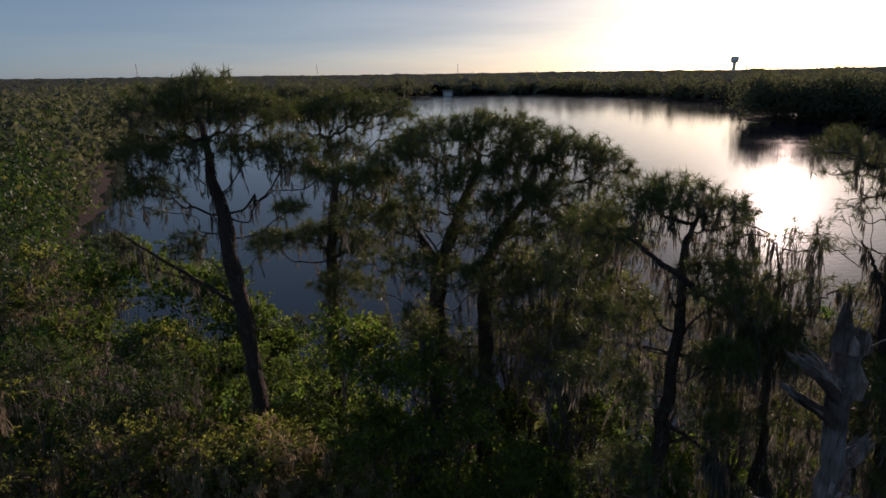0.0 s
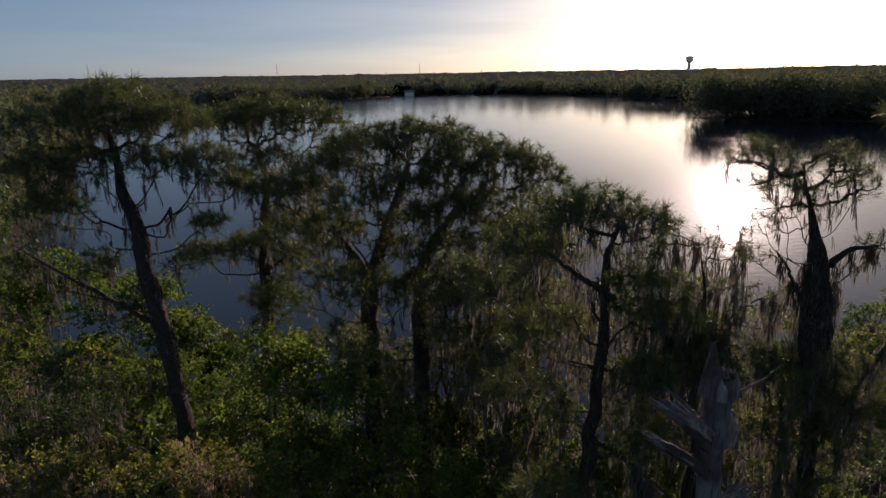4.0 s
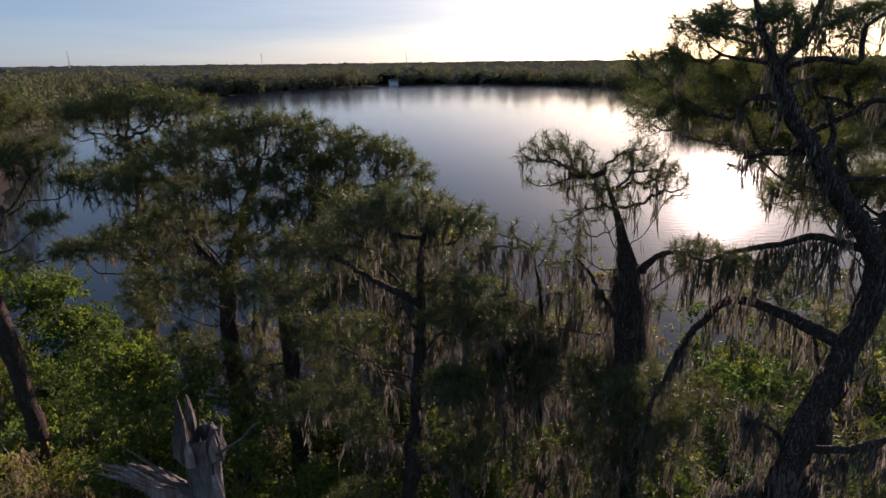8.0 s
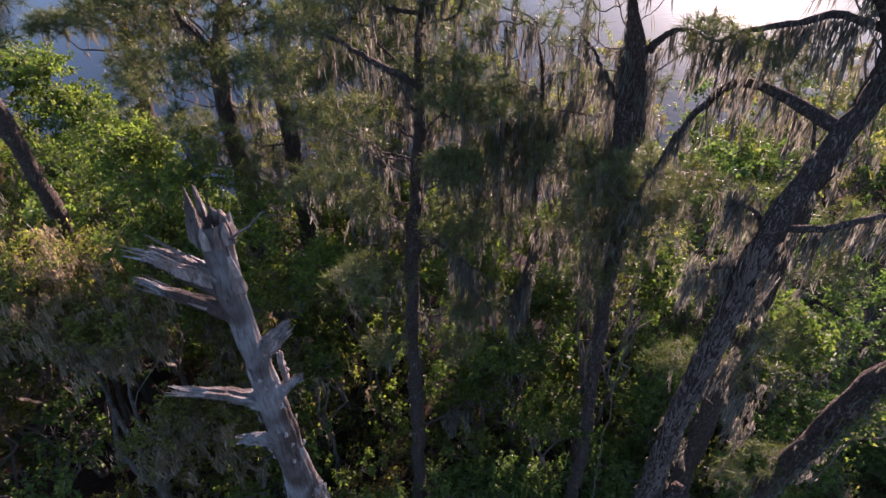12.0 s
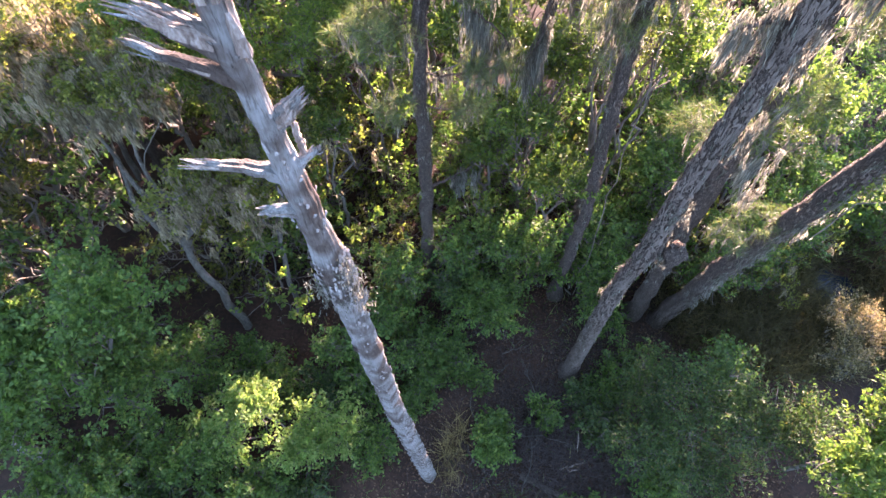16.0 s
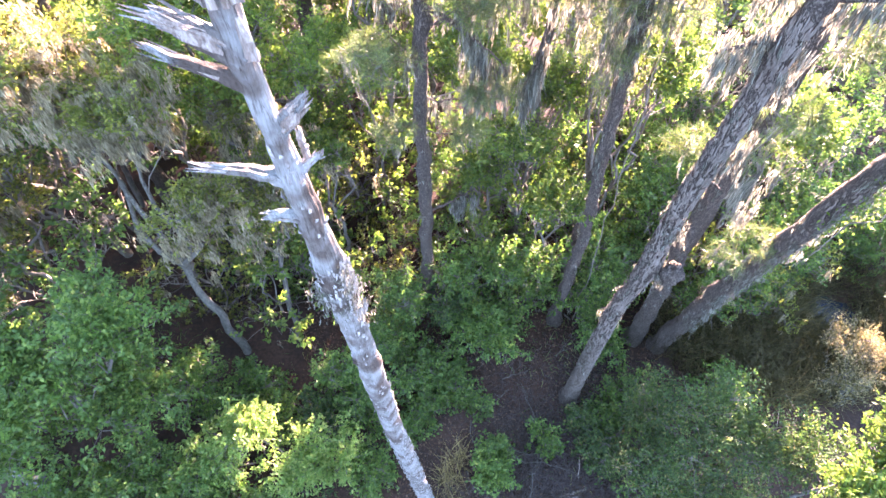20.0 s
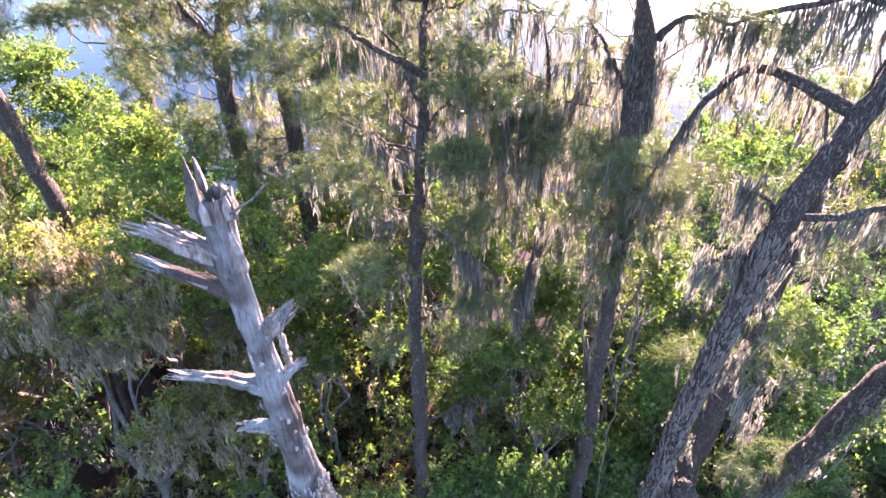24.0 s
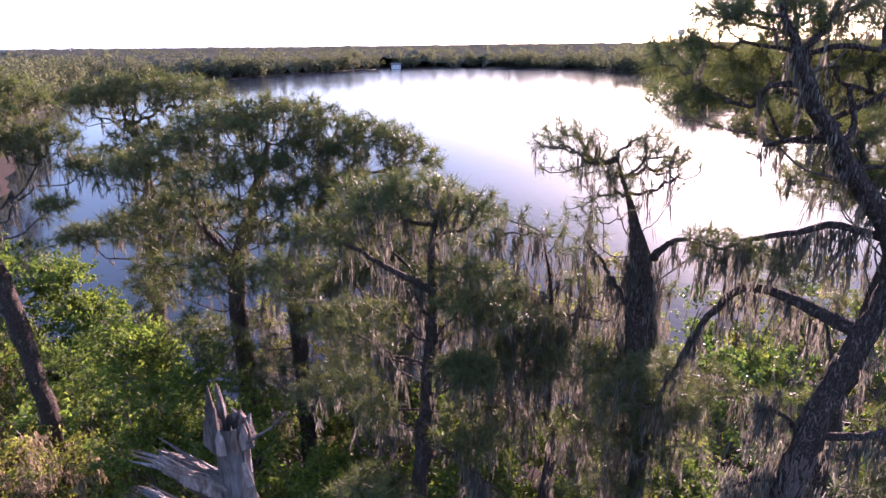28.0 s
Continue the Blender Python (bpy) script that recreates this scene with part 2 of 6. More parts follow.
MAPLE_LEAF = foliage("maple_leaf", [(0.0, (0.045, 0.086, 0.02)), (0.6, (0.09, 0.14, 0.032)), (1.0, (0.16, 0.19, 0.047))], 0.52, 0.48, 1.9, 0.2)
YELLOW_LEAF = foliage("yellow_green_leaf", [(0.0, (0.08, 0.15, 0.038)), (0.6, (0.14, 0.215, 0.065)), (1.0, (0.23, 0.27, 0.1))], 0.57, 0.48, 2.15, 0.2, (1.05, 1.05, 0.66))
FRESH_LEAF = foliage("fresh_green_leaf", [(0.0, (0.056, 0.1, 0.022)), (0.6, (0.105, 0.16, 0.035)), (1.0, (0.18, 0.215, 0.052))], 0.56, 0.48, 2.0, 0.2)
OLIVE_LEAF = foliage("olive_leaf", [(0.0, (0.06, 0.07, 0.022)), (0.5, (0.105, 0.12, 0.032)), (0.85, (0.165, 0.175, 0.048)), (1.0, (0.205, 0.175, 0.065))], 0.6, 0.48, 2.35, 0.22)
MOSS = foliage("spanish_moss", [(0.0, (0.085, 0.08, 0.068)), (0.6, (0.17, 0.163, 0.137)), (1.0, (0.3, 0.288, 0.245))], 0.44, 0.95, 1.15, 0.1, (1, 0.98, 0.92))
# brown moss of the oaks; warm sunlight is painted in, well above the grey moss
SUN_TINTED_MOSS = foliage("sun_tinted_brown_moss", [(0.0, (0.19, 0.155, 0.103)), (0.6, (0.33, 0.277, 0.187)), (1.0, (0.46, 0.395, 0.275))], 0.5, 0.95, 1.05, 0.1, (1, 0.95, 0.85))
DRY_GRASS = foliage("dry_grass", [(0.0, (0.18, 0.12, 0.06)), (1.0, (0.42, 0.31, 0.15))], 0.4, 0.7, 1.3)
DRY_LEAF = foliage("dry_tan_leaf", [(0.0, (0.08, 0.078, 0.03)), (0.5, (0.165, 0.142, 0.065)), (1.0, (0.31, 0.24, 0.145))], 0.4, 0.7, 1.5, 0.1, (1, 0.92, 0.75))
REED = foliage("dull_reed", [(0.0, (0.05, 0.042, 0.02)), (0.7, (0.09, 0.075, 0.035)), (1.0, (0.16, 0.12, 0.06))], 0.4, 0.7, 1.4)
GRASS = foliage("green_grass", [(0.0, (0.04, 0.08, 0.02)), (0.7, (0.08, 0.14, 0.04)), (1.0, (0.22, 0.20, 0.08))], 0.4, 0.6, 1.5)
# far leaves: distance haze painted in, greyer and paler than near foliage
HAZED_LEAF = foliage("hazed_foliage", [(0.0, (0.11, 0.122, 0.097)), (0.7, (0.13, 0.14, 0.11)), (1.0, (0.15, 0.15, 0.12))], 0.5, 0.9, 1.2, 0.05)
LITTER_LEAF = foliage("fallen_leaf", [(0.0, (0.04, 0.018, 0.011)), (0.7, (0.085, 0.04, 0.026)), (1.0, (0.17, 0.1, 0.065))], 0.15, 0.8, 1.2)
# far treetops, likewise greyed in the base colour to stand for haze
HAZED_CANOPY = textured("hazed_canopy", [(0.3, (0.05, 0.055, 0.045)), (0.5, (0.08, 0.082, 0.066)), (0.75, (0.11, 0.108, 0.09))], 0.09, (1, 1, 1), 0.95, 1.0, 4.0, 5.0)
LITTER = textured("forest_floor", [(0.3, (0.009, 0.004, 0.003)), (0.5, (0.024, 0.01, 0.0065)), (0.65, (0.046, 0.02, 0.0125)), (0.8, (0.018, 0.022, 0.009))], 0.8, (1, 1, 1), 0.95, 0.8, 0.06, 14.0, 8.0)
HAZED_CANOPY.node_tree.nodes["Principled BSDF"].inputs["Specular IOR Level"].default_value = 0.0
OLD_BARK_BROWN = textured("loose_bark", [(0.3, (0.06, 0.043, 0.036)), (0.5, (0.1, 0.076, 0.065)), (0.75, (0.155, 0.124, 0.109))], 14, (1, 1, 0.4), 0.95, 0.8, 0.01)
OLD_BARK = textured("old_bark", [(0.3, (0.13, 0.105, 0.095)), (0.5, (0.24, 0.21, 0.205)), (0.75, (0.37, 0.35, 0.35))], 14, (1, 1, 0.4), 0.95, 0.8, 0.01)
WHITE_PAINT = textured("white_paint", [(0.3, (0.7, 0.7, 0.68)), (0.7, (0.82, 0.82, 0.8))], 0.5, (1, 1, 1), 0.6, 0.1)
STEEL = textured("grey_steel", [(0.3, (0.25, 0.25, 0.26)), (0.7, (0.4, 0.4, 0.4))], 0.4, (1, 1, 1), 0.5, 0.1)
ROOF = textured("roof_shingle", [(0.3, (0.10, 0.09, 0.085)), (0.7, (0.2, 0.18, 0.17))], 2.0, (1, 1, 1), 0.9, 0.3)

WATER, wn_, wl_, wb = material("lake_water")
wb.inputs["Base Color"].default_value = (0.010, 0.014, 0.026, 1)
wb.inputs["Roughness"].default_value = 0.07
wb.inputs["IOR"].default_value = 1.333
wb.inputs["Specular IOR Level"].default_value = 0.36
tc_, mp_ = wn_.new("ShaderNodeTexCoord"), wn_.new("ShaderNodeMapping")
mp_.inputs["Scale"].default_value = (0.55, 1.0, 1.0)
rip, swell = wn_.new("ShaderNodeTexNoise"), wn_.new("ShaderNodeTexNoise")
rip.inputs["Scale"].default_value, rip.inputs["Detail"].default_value = 1.6, 3.0
swell.inputs["Scale"].default_value, swell.inputs["Detail"].default_value = 0.05, 3.0
wl_.new(tc_.outputs["Object"], mp_.inputs["Vector"])
wl_.new(mp_.outputs["Vector"], rip.inputs["Vector"])
wl_.new(mp_.outputs["Vector"], swell.inputs["Vector"])
wbump = wn_.new("ShaderNodeBump")
wbump.inputs["Strength"].default_value, wbump.inputs["Distance"].default_value = 0.25, 0.05
wl_.new(rip.outputs["Fac"], wbump.inputs["Height"])
wl_.new(wbump.outputs["Normal"], wb.inputs["Normal"])
# breeze: patches of rougher water
wr = wn_.new("ShaderNodeMapRange")
wr.inputs["From Min"].default_value, wr.inputs["From Max"].default_value = 0.4, 0.65
wr.inputs["To Min"].default_value, wr.inputs["To Max"].default_value = 0.03, 0.06
wl_.new(swell.outputs["Fac"], wr.inputs["Value"])
sep = wn_.new("ShaderNodeSeparateXYZ")
wl_.new(tc_.outputs["Object"], sep.inputs["Vector"])
off_shore = wn_.new("ShaderNodeMapRange")
off_shore.inputs["From Min"].default_value, off_shore.inputs["From Max"].default_value = 250, 460
off_shore.inputs["To Min"].default_value, off_shore.inputs["To Max"].default_value = 0.0, 0.12
wl_.new(sep.outputs["Y"], off_shore.inputs["Value"])
wsum = wn_.new("ShaderNodeMath")
wl_.new(wr.outputs["Result"], wsum.inputs[0])
wl_.new(off_shore.outputs["Result"], wsum.inputs[1])
wl_.new(wsum.outputs["Value"], wb.inputs["Roughness"])

# ---- mesh tools ----
rng = np.random.default_rng(7)


def mesh_np(name, verts, polys, mat, smooth=False):
    """A mesh from arrays: verts (n,3); polys: arrays of (m,3) or (m,4) indices."""
    me = bpy.data.meshes.new(name)
    verts = np.ascontiguousarray(verts, dtype=np.float32)
    polys = [np.asarray(p, dtype=np.int32) for p in polys if len(p)]
    sizes = np.concatenate([np.full(len(p), p.shape[1], dtype=np.int32) for p in polys])
    loops = np.concatenate([p.ravel() for p in polys])
    starts = np.concatenate(([0], np.cumsum(sizes)[:-1])).astype(np.int32)
    me.vertices.add(len(verts))
    me.vertices.foreach_set("co", verts.ravel())
    me.loops.add(len(loops))
    me.loops.foreach_set("vertex_index", loops)
    me.polygons.add(len(sizes))
    me.polygons.foreach_set("loop_start", starts)
    me.polygons.foreach_set("use_smooth", np.full(len(sizes), smooth, dtype=bool))
    me.update(calc_edges=True)
    me.materials.append(mat)
    return me


class Heap:
    """Gathers vertices and faces of one mesh."""

    def __init__(self):
        self.v, self.f, self.n = [], [], 0

    def add(self, verts, *faces):
        self.v.append(np.asarray(verts, dtype=float).reshape(-1, 3))
        self.f += [np.asarray(f) + self.n for f in faces if len(f)]
        self.n += len(self.v[-1])

    def mesh(self, name, mat, smooth=False):
        return mesh_np(name, np.concatenate(self.v), self.f, mat, smooth)


def unit(a):
    return a / np.maximum(np.linalg.norm(a, axis=-1, keepdims=True), 1e-9)


def tubes(heap, pts, rad, k=6, rough=0.0):
    """Tapered tubes along polylines pts (m,n,3) with radii rad (m,n)."""
    pts, rad = np.asarray(pts, float), np.asarray(rad, float)
    if pts.ndim == 2:
        pts, rad = pts[None], rad[None]
    m, n, _ = pts.shape
    tan = unit(np.gradient(pts, axis=1))
    mean = unit(pts[:, -1] - pts[:, 0])
    ref = np.where(np.abs(mean[:, 2:3]) > 0.75, np.array([[1.0, 0.13, 0]]), np.array([[0.05, 0.1, 1.0]]))
    a = unit(np.cross(tan, ref[:, None, :]))
    b = np.cross(tan, a)
    ang = np.arange(k) * 2 * np.pi / k
    r = rad[:, :, None] * (1 + rough * rng.normal(size=(m, n, k)))
    v = pts[:, :, None] + r[..., None] * (np.cos(ang)[None, None, :, None] * a[:, :, None] + np.sin(ang)[None, None, :, None] * b[:, :, None])
    idx = np.arange(m * n * k).reshape(m, n, k)
    q = np.stack([idx[:, :-1], np.roll(idx, -1, 2)[:, :-1], np.roll(idx, -1, 2)[:, 1:], idx[:, 1:]], -1).reshape(-1, 4)
    end = idx[:, -1]
    caps = np.stack([np.repeat(end[:, :1], k - 2, 1), end[:, 1:-1], end[:, 2:]], -1).reshape(-1, 3)
    heap.add(v, q, caps)


def curve_between(a, b, n=6, sag=0.0, wig=0.1):
    """Bent paths from points a (m,3) to b (m,3) as (m,n,3): sag lifts or drops the middle, wig is the crookedness."""
    a, b = np.atleast_2d(a).astype(float), np.atleast_2d(b).astype(float)
    t = np.linspace(0, 1, n)[None, :, None]
    p = a[:, None] * (1 - t) + b[:, None] * t
    span = np.linalg.norm(b - a, axis=1)[:, None, None]
    p[..., 2:3] += sag * span * 4 * t * (1 - t)
    wob = rng.normal(size=(len(a), n, 3)) * wig * span * (t * (1 - t) * 4) ** 0.5
    wob[:, 0] = wob[:, -1] = 0
    return p + wob * 0.6


def sample_path(path, m, lo=0.0, hi=1.0):
    """m points at random along a path (n,3)."""
    s = rng.uniform(lo, hi, m) * (len(path) - 1)
    i = np.minimum(s.astype(int), len(path) - 2)
    f = (s - i)[:, None]
    return path[i] * (1 - f) + path[i + 1] * f


def rand_unit(m):
    return unit(rng.normal(size=(m, 3)))


def in_pad(pad, m, shell=0.55, top=0.35):
    """Points in the outer part of an ellipsoid, more of them on its upper side."""
    u = rand_unit(m)
    u[:, 2] = np.where(rng.random(m) < top, np.abs(u[:, 2]), u[:, 2])
    return np.array(pad[:3]) + u * np.array(pad[3:6]) * (shell + (1 - shell) * rng.random((m, 1)) ** 0.7)


def needles(heap, at, way, per=46, length=0.26, width=0.006):
    """Tufts of long needles, spread in a brush round their twig's direction."""
    m = len(at)
    d = unit(way[:, None] * rng.uniform(-0.25, 0.95, (m, per, 1)) + rng.normal(size=(m, per, 3)) * 0.6)
    d[..., 2] -= 0.06
    root = at[:, None] - way[:, None] * rng.uniform(0, 0.12, (m, per, 1))
    ln = length * rng.uniform(0.65, 1.15, (m, per, 1))
    side = unit(np.cross(d, rng.normal(size=(m, per, 3)))) * width * 0.5
    droop = np.zeros((m, per, 3))
    droop[..., 2] = -0.12 * ln[..., 0]
    v = np.stack([root - side, root + side, root + d * ln + droop], 2).reshape(-1, 3)
    heap.add(v, np.arange(len(v)).reshape(-1, 3))


def moss(heap, at, length=(0.25, 0.9), per=26, width=0.016, spread=0.026):
    """Hanging beards of moss: wisps that hang close together and thin out to a point."""
    m = len(at)
    if not m:
        return
    ln = rng.uniform(*length, (m, 1))
    f = rng.random((m, per)) ** 1.5 * 0.75
    sway = rng.normal(size=(m, 1, 3)) * 0.07 * np.array([1, 1, 0])
    root = at[:, None] + rng.normal(size=(m, per, 3)) * spread * (1.1 - f)[..., None] * np.array([1, 1, 0.4])
    root = root + sway * (f[..., None] ** 2) * 2
    root[..., 2] -= ln * f
    out = rng.normal(size=(m, per, 3)) * 0.1 + sway
    out[..., 2] = -1
    wisp = (ln * rng.uniform(0.22, 0.45, (m, per)))[..., None]
    ang = rng.uniform(0, np.pi, (m, per))
    side = np.stack([np.cos(ang), np.sin(ang), np.zeros_like(ang)], -1) * width * rng.uniform(0.5, 1.4, (m, per, 1)) * 0.5
    mid = root + out * wisp * 0.5
    tip = mid + (out + rng.normal(size=(m, per, 3)) * 0.12) * wisp * 0.5
    v = np.stack([root - side * 0.6, root + side * 0.6, mid + side, mid - side, tip], 2).reshape(-1, 3)
    i = np.arange(m * per)[:, None] * 5
    heap.add(v, i + [0, 1, 2, 3], i + [3, 2, 4])


def leaves(heap, at, size=0.09, up=0.5, wide=0.3, face=None):
    """Folded leaf blades, four corners each; face gives the way that each one looks, if not at random."""
    m = len(at)
    nrm = unit(rng.normal(size=(m, 3)) + np.array([0, 0, up * 2])) if face is None else unit(face + rng.normal(size=(m, 3)) * 0.42)
    d = unit(np.cross(nrm, rng.normal(size=(m, 3))))
    d[:, 2] -= 0.25
    b = unit(np.cross(nrm, d))
    s = size * rng.uniform(0.6, 1.25, (m, 1))
    mid = at + d * s * 0.45
    v = np.stack([at, mid - b * s * wide + nrm * s * 0.1, at + d * s, mid + b * s * wide + nrm * s * 0.1], 1).reshape(-1, 3)
    i = np.arange(m)[:, None] * 4
    heap.add(v, i + [0, 1, 2], i + [0, 2, 3])


def leaf_sprays(leaf, wood, pad, n, size, up, wide, reach, per=20):
    """Leaves along twigs that stand out from a few uneven lobes of a pad, with gaps between the lobes."""
    m = max(8, n // per)
    lobes = max(4, min(12, m // 8))
    r = np.array(pad[3:6])
    u = rand_unit(lobes)
    u[:, 2] = np.where(rng.random(lobes) < 0.6, np.abs(u[:, 2]), u[:, 2])
    lc = np.array(pad[:3]) + u * r * rng.uniform(0.3, 0.9, (lobes, 1))
    lr = r * rng.uniform(0.34, 0.62, (lobes, 1))
    k = rng.integers(0, lobes, m)
    d = rand_unit(m)
    d[:, 2] = np.where(rng.random(m) < 0.6, np.abs(d[:, 2]), d[:, 2])
    at = lc[k] + d * lr[k] * rng.uniform(0.35, 1.0, (m, 1))
    way = unit(d + rng.normal(size=(m, 3)) * 0.5 + np.array([0, 0, 0.1]))
    flat = unit(np.cross(way, np.array([0, 0, 1.0]) + rng.normal(size=(m, 3)) * 0.35))
    nrm = np.cross(flat, way)
    nrm = np.where(nrm[:, 2:] < 0, -nrm, nrm)
    ln = reach * rng.uniform(0.6, 1.3, (m, 1))
    s = rng.random((m, per, 1))
    off = rng.normal(size=(m, per, 1)) * 0.24 * (1.1 - 0.7 * s)
    p = at[:, None] + (way[:, None] * s + flat[:, None] * off) * ln[:, None] + rng.normal(size=(m, per, 3)) * 0.025
    leaves(leaf, p.reshape(-1, 3), size, up, wide, np.repeat(nrm, per, 0))
    pick = rng.choice(m, min(m, 70), replace=False)
    tubes(wood, np.stack([lc[k][pick], at[pick], (at + way * ln)[pick]], 1), np.array([[0.009, 0.006, 0.002]]).repeat(len(pick), 0), 3)
    return lc, lr


def part(name, mesh, parent, label=""):
    ob = new(name, mesh)
    ob.parent = parent
    if label:
        tagged(ob, label)
    return ob


def stuff(name, mesh, parent, label=""):
    """The joined rest of a thing: leaves, needles, twigs past counting."""
    return tagged(part(name, mesh, parent, label), kind="stuff")


def trunk_path(rows, n=18, wob=0.02):
    """A smooth trunk through rows of (x, y, z, radius)."""
    rows = np.array(rows, float)
    s = np.concatenate(([0], np.cumsum(np.linalg.norm(np.diff(rows[:, :3], axis=0), axis=1))))
    u = np.linspace(0, s[-1], n)
    p = np.stack([np.interp(u, s, rows[:, k]) for k in range(4)], 1)
    for _ in range(2):
        p[1:-1] = p[1:-1] * 0.5 + (p[:-2] + p[2:]) * 0.25
    p[1:-1, :2] += rng.normal(size=(n - 2, 2)) * wob
    return p[:, :3], p[:, 3]


def at_height(path, rad, z):
    k = int(np.argmin(np.abs(path[:, 2] - z)))
    return path[k], rad[k]


def twisted(a, b, n, sag, wig):
    """A smoothly winding path from a to b."""
    t = np.linspace(0, 1, n)[:, None]
    span = np.linalg.norm(b - a)
    p = a * (1 - t) + b * t
    p[:, 2:] += sag * span * 4 * t * (1 - t)
    for w in (1, 2, 3):
        turns = w * max(1.0, min(span, 2.5) * 0.8)
        p += rng.normal(size=3) * wig * span / w ** 0.8 * 0.28 * np.sin(np.pi * t * turns + rng.uniform(0, 6.28)) * np.sin(np.pi * t) ** 0.7
    return p


def grow(start, forced, tips, step=0.15, wig=0.2):
    """Joins every tip to the nearest branch that already stands. Gives points, chains of indices and the number of tips that each point carries."""
    size = len(start) + sum(int(np.linalg.norm(t - start[f]) / step) + 4 for f, t in forced) + len(tips) * 17 + 17 * len(forced)
    pts, far = np.zeros((size, 3)), np.zeros(size)
    pts[:len(start)] = start
    n, chains = len(start), []
    for k in range(len(forced) + len(tips)):
        if k < len(forced):
            j, tip = forced[k]
            d, w = np.linalg.norm(tip - pts[j]), wig * 0.8
        else:
            tip, w = tips[k - len(forced)], wig
            gap = np.linalg.norm(pts[:n] - tip, axis=1)
            j = int(np.argmin(gap + 0.22 * far[:n] + 0.8 * np.maximum(0, pts[:n, 2] - tip[2] + 0.05)))
            d = gap[j]
        m = min(int(d / step) + 3, 17)
        new_pts = twisted(pts[j], tip, m, -0.10, w * 1.6)[1:]
        pts[n:n + m - 1] = new_pts
        far[n:n + m - 1] = far[j] + np.linspace(d / m, d, m - 1)
        chains.append([j, *range(n, n + m - 1)])
        n += m - 1
    load = np.zeros(n)
    for c in reversed(chains):
        load[c[-1]] += 1
        for a, b in zip(c[-2::-1], c[:0:-1]):
            load[a] += load[b]
    return pts[:n], chains, load


def dress(top, start, forced, tips, twig, need, beard, nm, per, length, width, beard_length, fine):
    """Limbs, twigs, needle tufts and moss on branches that grow from the points of start."""
    pts, chains, load = grow(start, forced, tips)
    thick = np.minimum(fine * load ** 0.46, 0.055)
    ends, ways, hang = [], [], []
    for k, c in enumerate(chains):
        p, r = pts[c], np.maximum(thick[c], 0.0035)
        r[0] = min(r[0], r[1] * 1.25)
        if k < len(forced):
            r = r * np.linspace(1, 0.6, len(r))
        if r[0] > 0.022:
            h = Heap()
            tubes(h, p, r, 7, 0.07)
            part("limb", h.mesh("limb", BARK, True), top)
        else:
            tubes(twig, p, r, 4)
        if k >= len(forced):
            ends.append(p[-1])
            ways.append(p[-1] - p[-2])
        hang.append(p[1:])
    ends, ways = np.array(ends), unit(np.array(ways))
    ways = unit(ways + np.array([0, 0, 0.45]) + rng.normal(size=ends.shape) * 0.25)
    needles(need, ends, ways, per, length, width)
    hang = np.concatenate(hang)
    weight = np.concatenate([thick[c[1:]] for c in chains]) ** 1.4
    moss(beard, hang[rng.choice(len(hang), nm, p=weight / weight.sum())], beard_length)


def pine(name, rows, pads, label, group="shore pines", bark_moss=0, per=34, moss_density=1.0, tufts=1.6, flare=True, width=0.0095, boughs=(), nodes=34, length=0.26, beard_length=(0.2, 0.75), fine=0.0042):
    """A pine: trunk through rows; each pad (x, y, z, rx, ry, rz, foot height, -, tufts) is one limb's share of the crown."""
    top = tagged(new(name), label, "tree", group)
    base = Vector(rows[0][:3])
    top.location = base
    off = np.array(base)
    path, rad = trunk_path(rows, nodes, 1.0 / nodes)
    rad = rad * (1 + 0.08 * np.sin(np.arange(nodes) * 1.9) * np.sin(np.arange(nodes) * 0.7 + rows[0][0]))
    pads = list(pads)
    if boughs:
        lo, hi, nb, reach_, tn = boughs
        for k in range(nb):
            z = lo + (hi - lo) * (k + rng.random()) / nb
            a, d = rng.uniform(2.9, 6.5), reach_ * rng.uniform(0.55, 1.1)
            p, _ = at_height(path, rad, z)
            pads.append((p[0] + d * math.cos(a), p[1] + d * math.sin(a), z + 0.35, 0.55 * reach_, 0.5 * reach_, 0.3, z - 0.3, 0, tn))
    path = path - off
    if flare:
        rad = rad * (1 + 0.5 * np.exp(-path[:, 2] / 0.5))
    h = Heap()
    tubes(h, path, rad, 16, 0.09)
    part("trunk", h.mesh("trunk", BARK, True), top)
    twig, need, beard = Heap(), Heap(), Heap()
    forced, tips = [], []
    for pad in pads:
        c = np.array(pad[:3]) - off
        foot = int(np.argmin(np.abs(path[:, 2] + off[2] - pad[6])))
        forced.append((foot, c - np.array([0, 0, 0.35 * pad[5]])))
        t = in_pad((*c, *pad[3:6]), int(pad[8] * tufts * 0.8), 0.35, 0.6)
        tips.append(t[np.argsort(np.linalg.norm(t - path[foot], axis=1))])
    tips = np.concatenate(tips)
    high = path[path[:, 2] + off[2] > min(p[6] for p in pads) - 0.2]
    shift = len(path) - len(high)
    dress(top, high, [(max(f - shift, 0), c) for f, c in forced], tips, twig, need, beard, int(moss_density * len(pads) * 4.5), per, length, width, beard_length, fine)
    if bark_moss:
        p = sample_path(path, bark_moss, 0.16, 0.98)
        ang = rng.uniform(0, 6.28, bark_moss)
        r = np.interp(p[:, 2], path[:, 2], rad)
        p[:, 0] += np.cos(ang) * r
        p[:, 1] += np.sin(ang) * r
        moss(beard, p, (0.12, 0.45), 18)
    stuff("twig", twig.mesh("twig", TWIG, True), top)
    stuff("crown", need.mesh("crown", NEEDLE), top, "long green needle tufts")
    if beard.n:
        stuff("moss", beard.mesh("moss", MOSS), top, "grey hanging spanish moss")
    return top


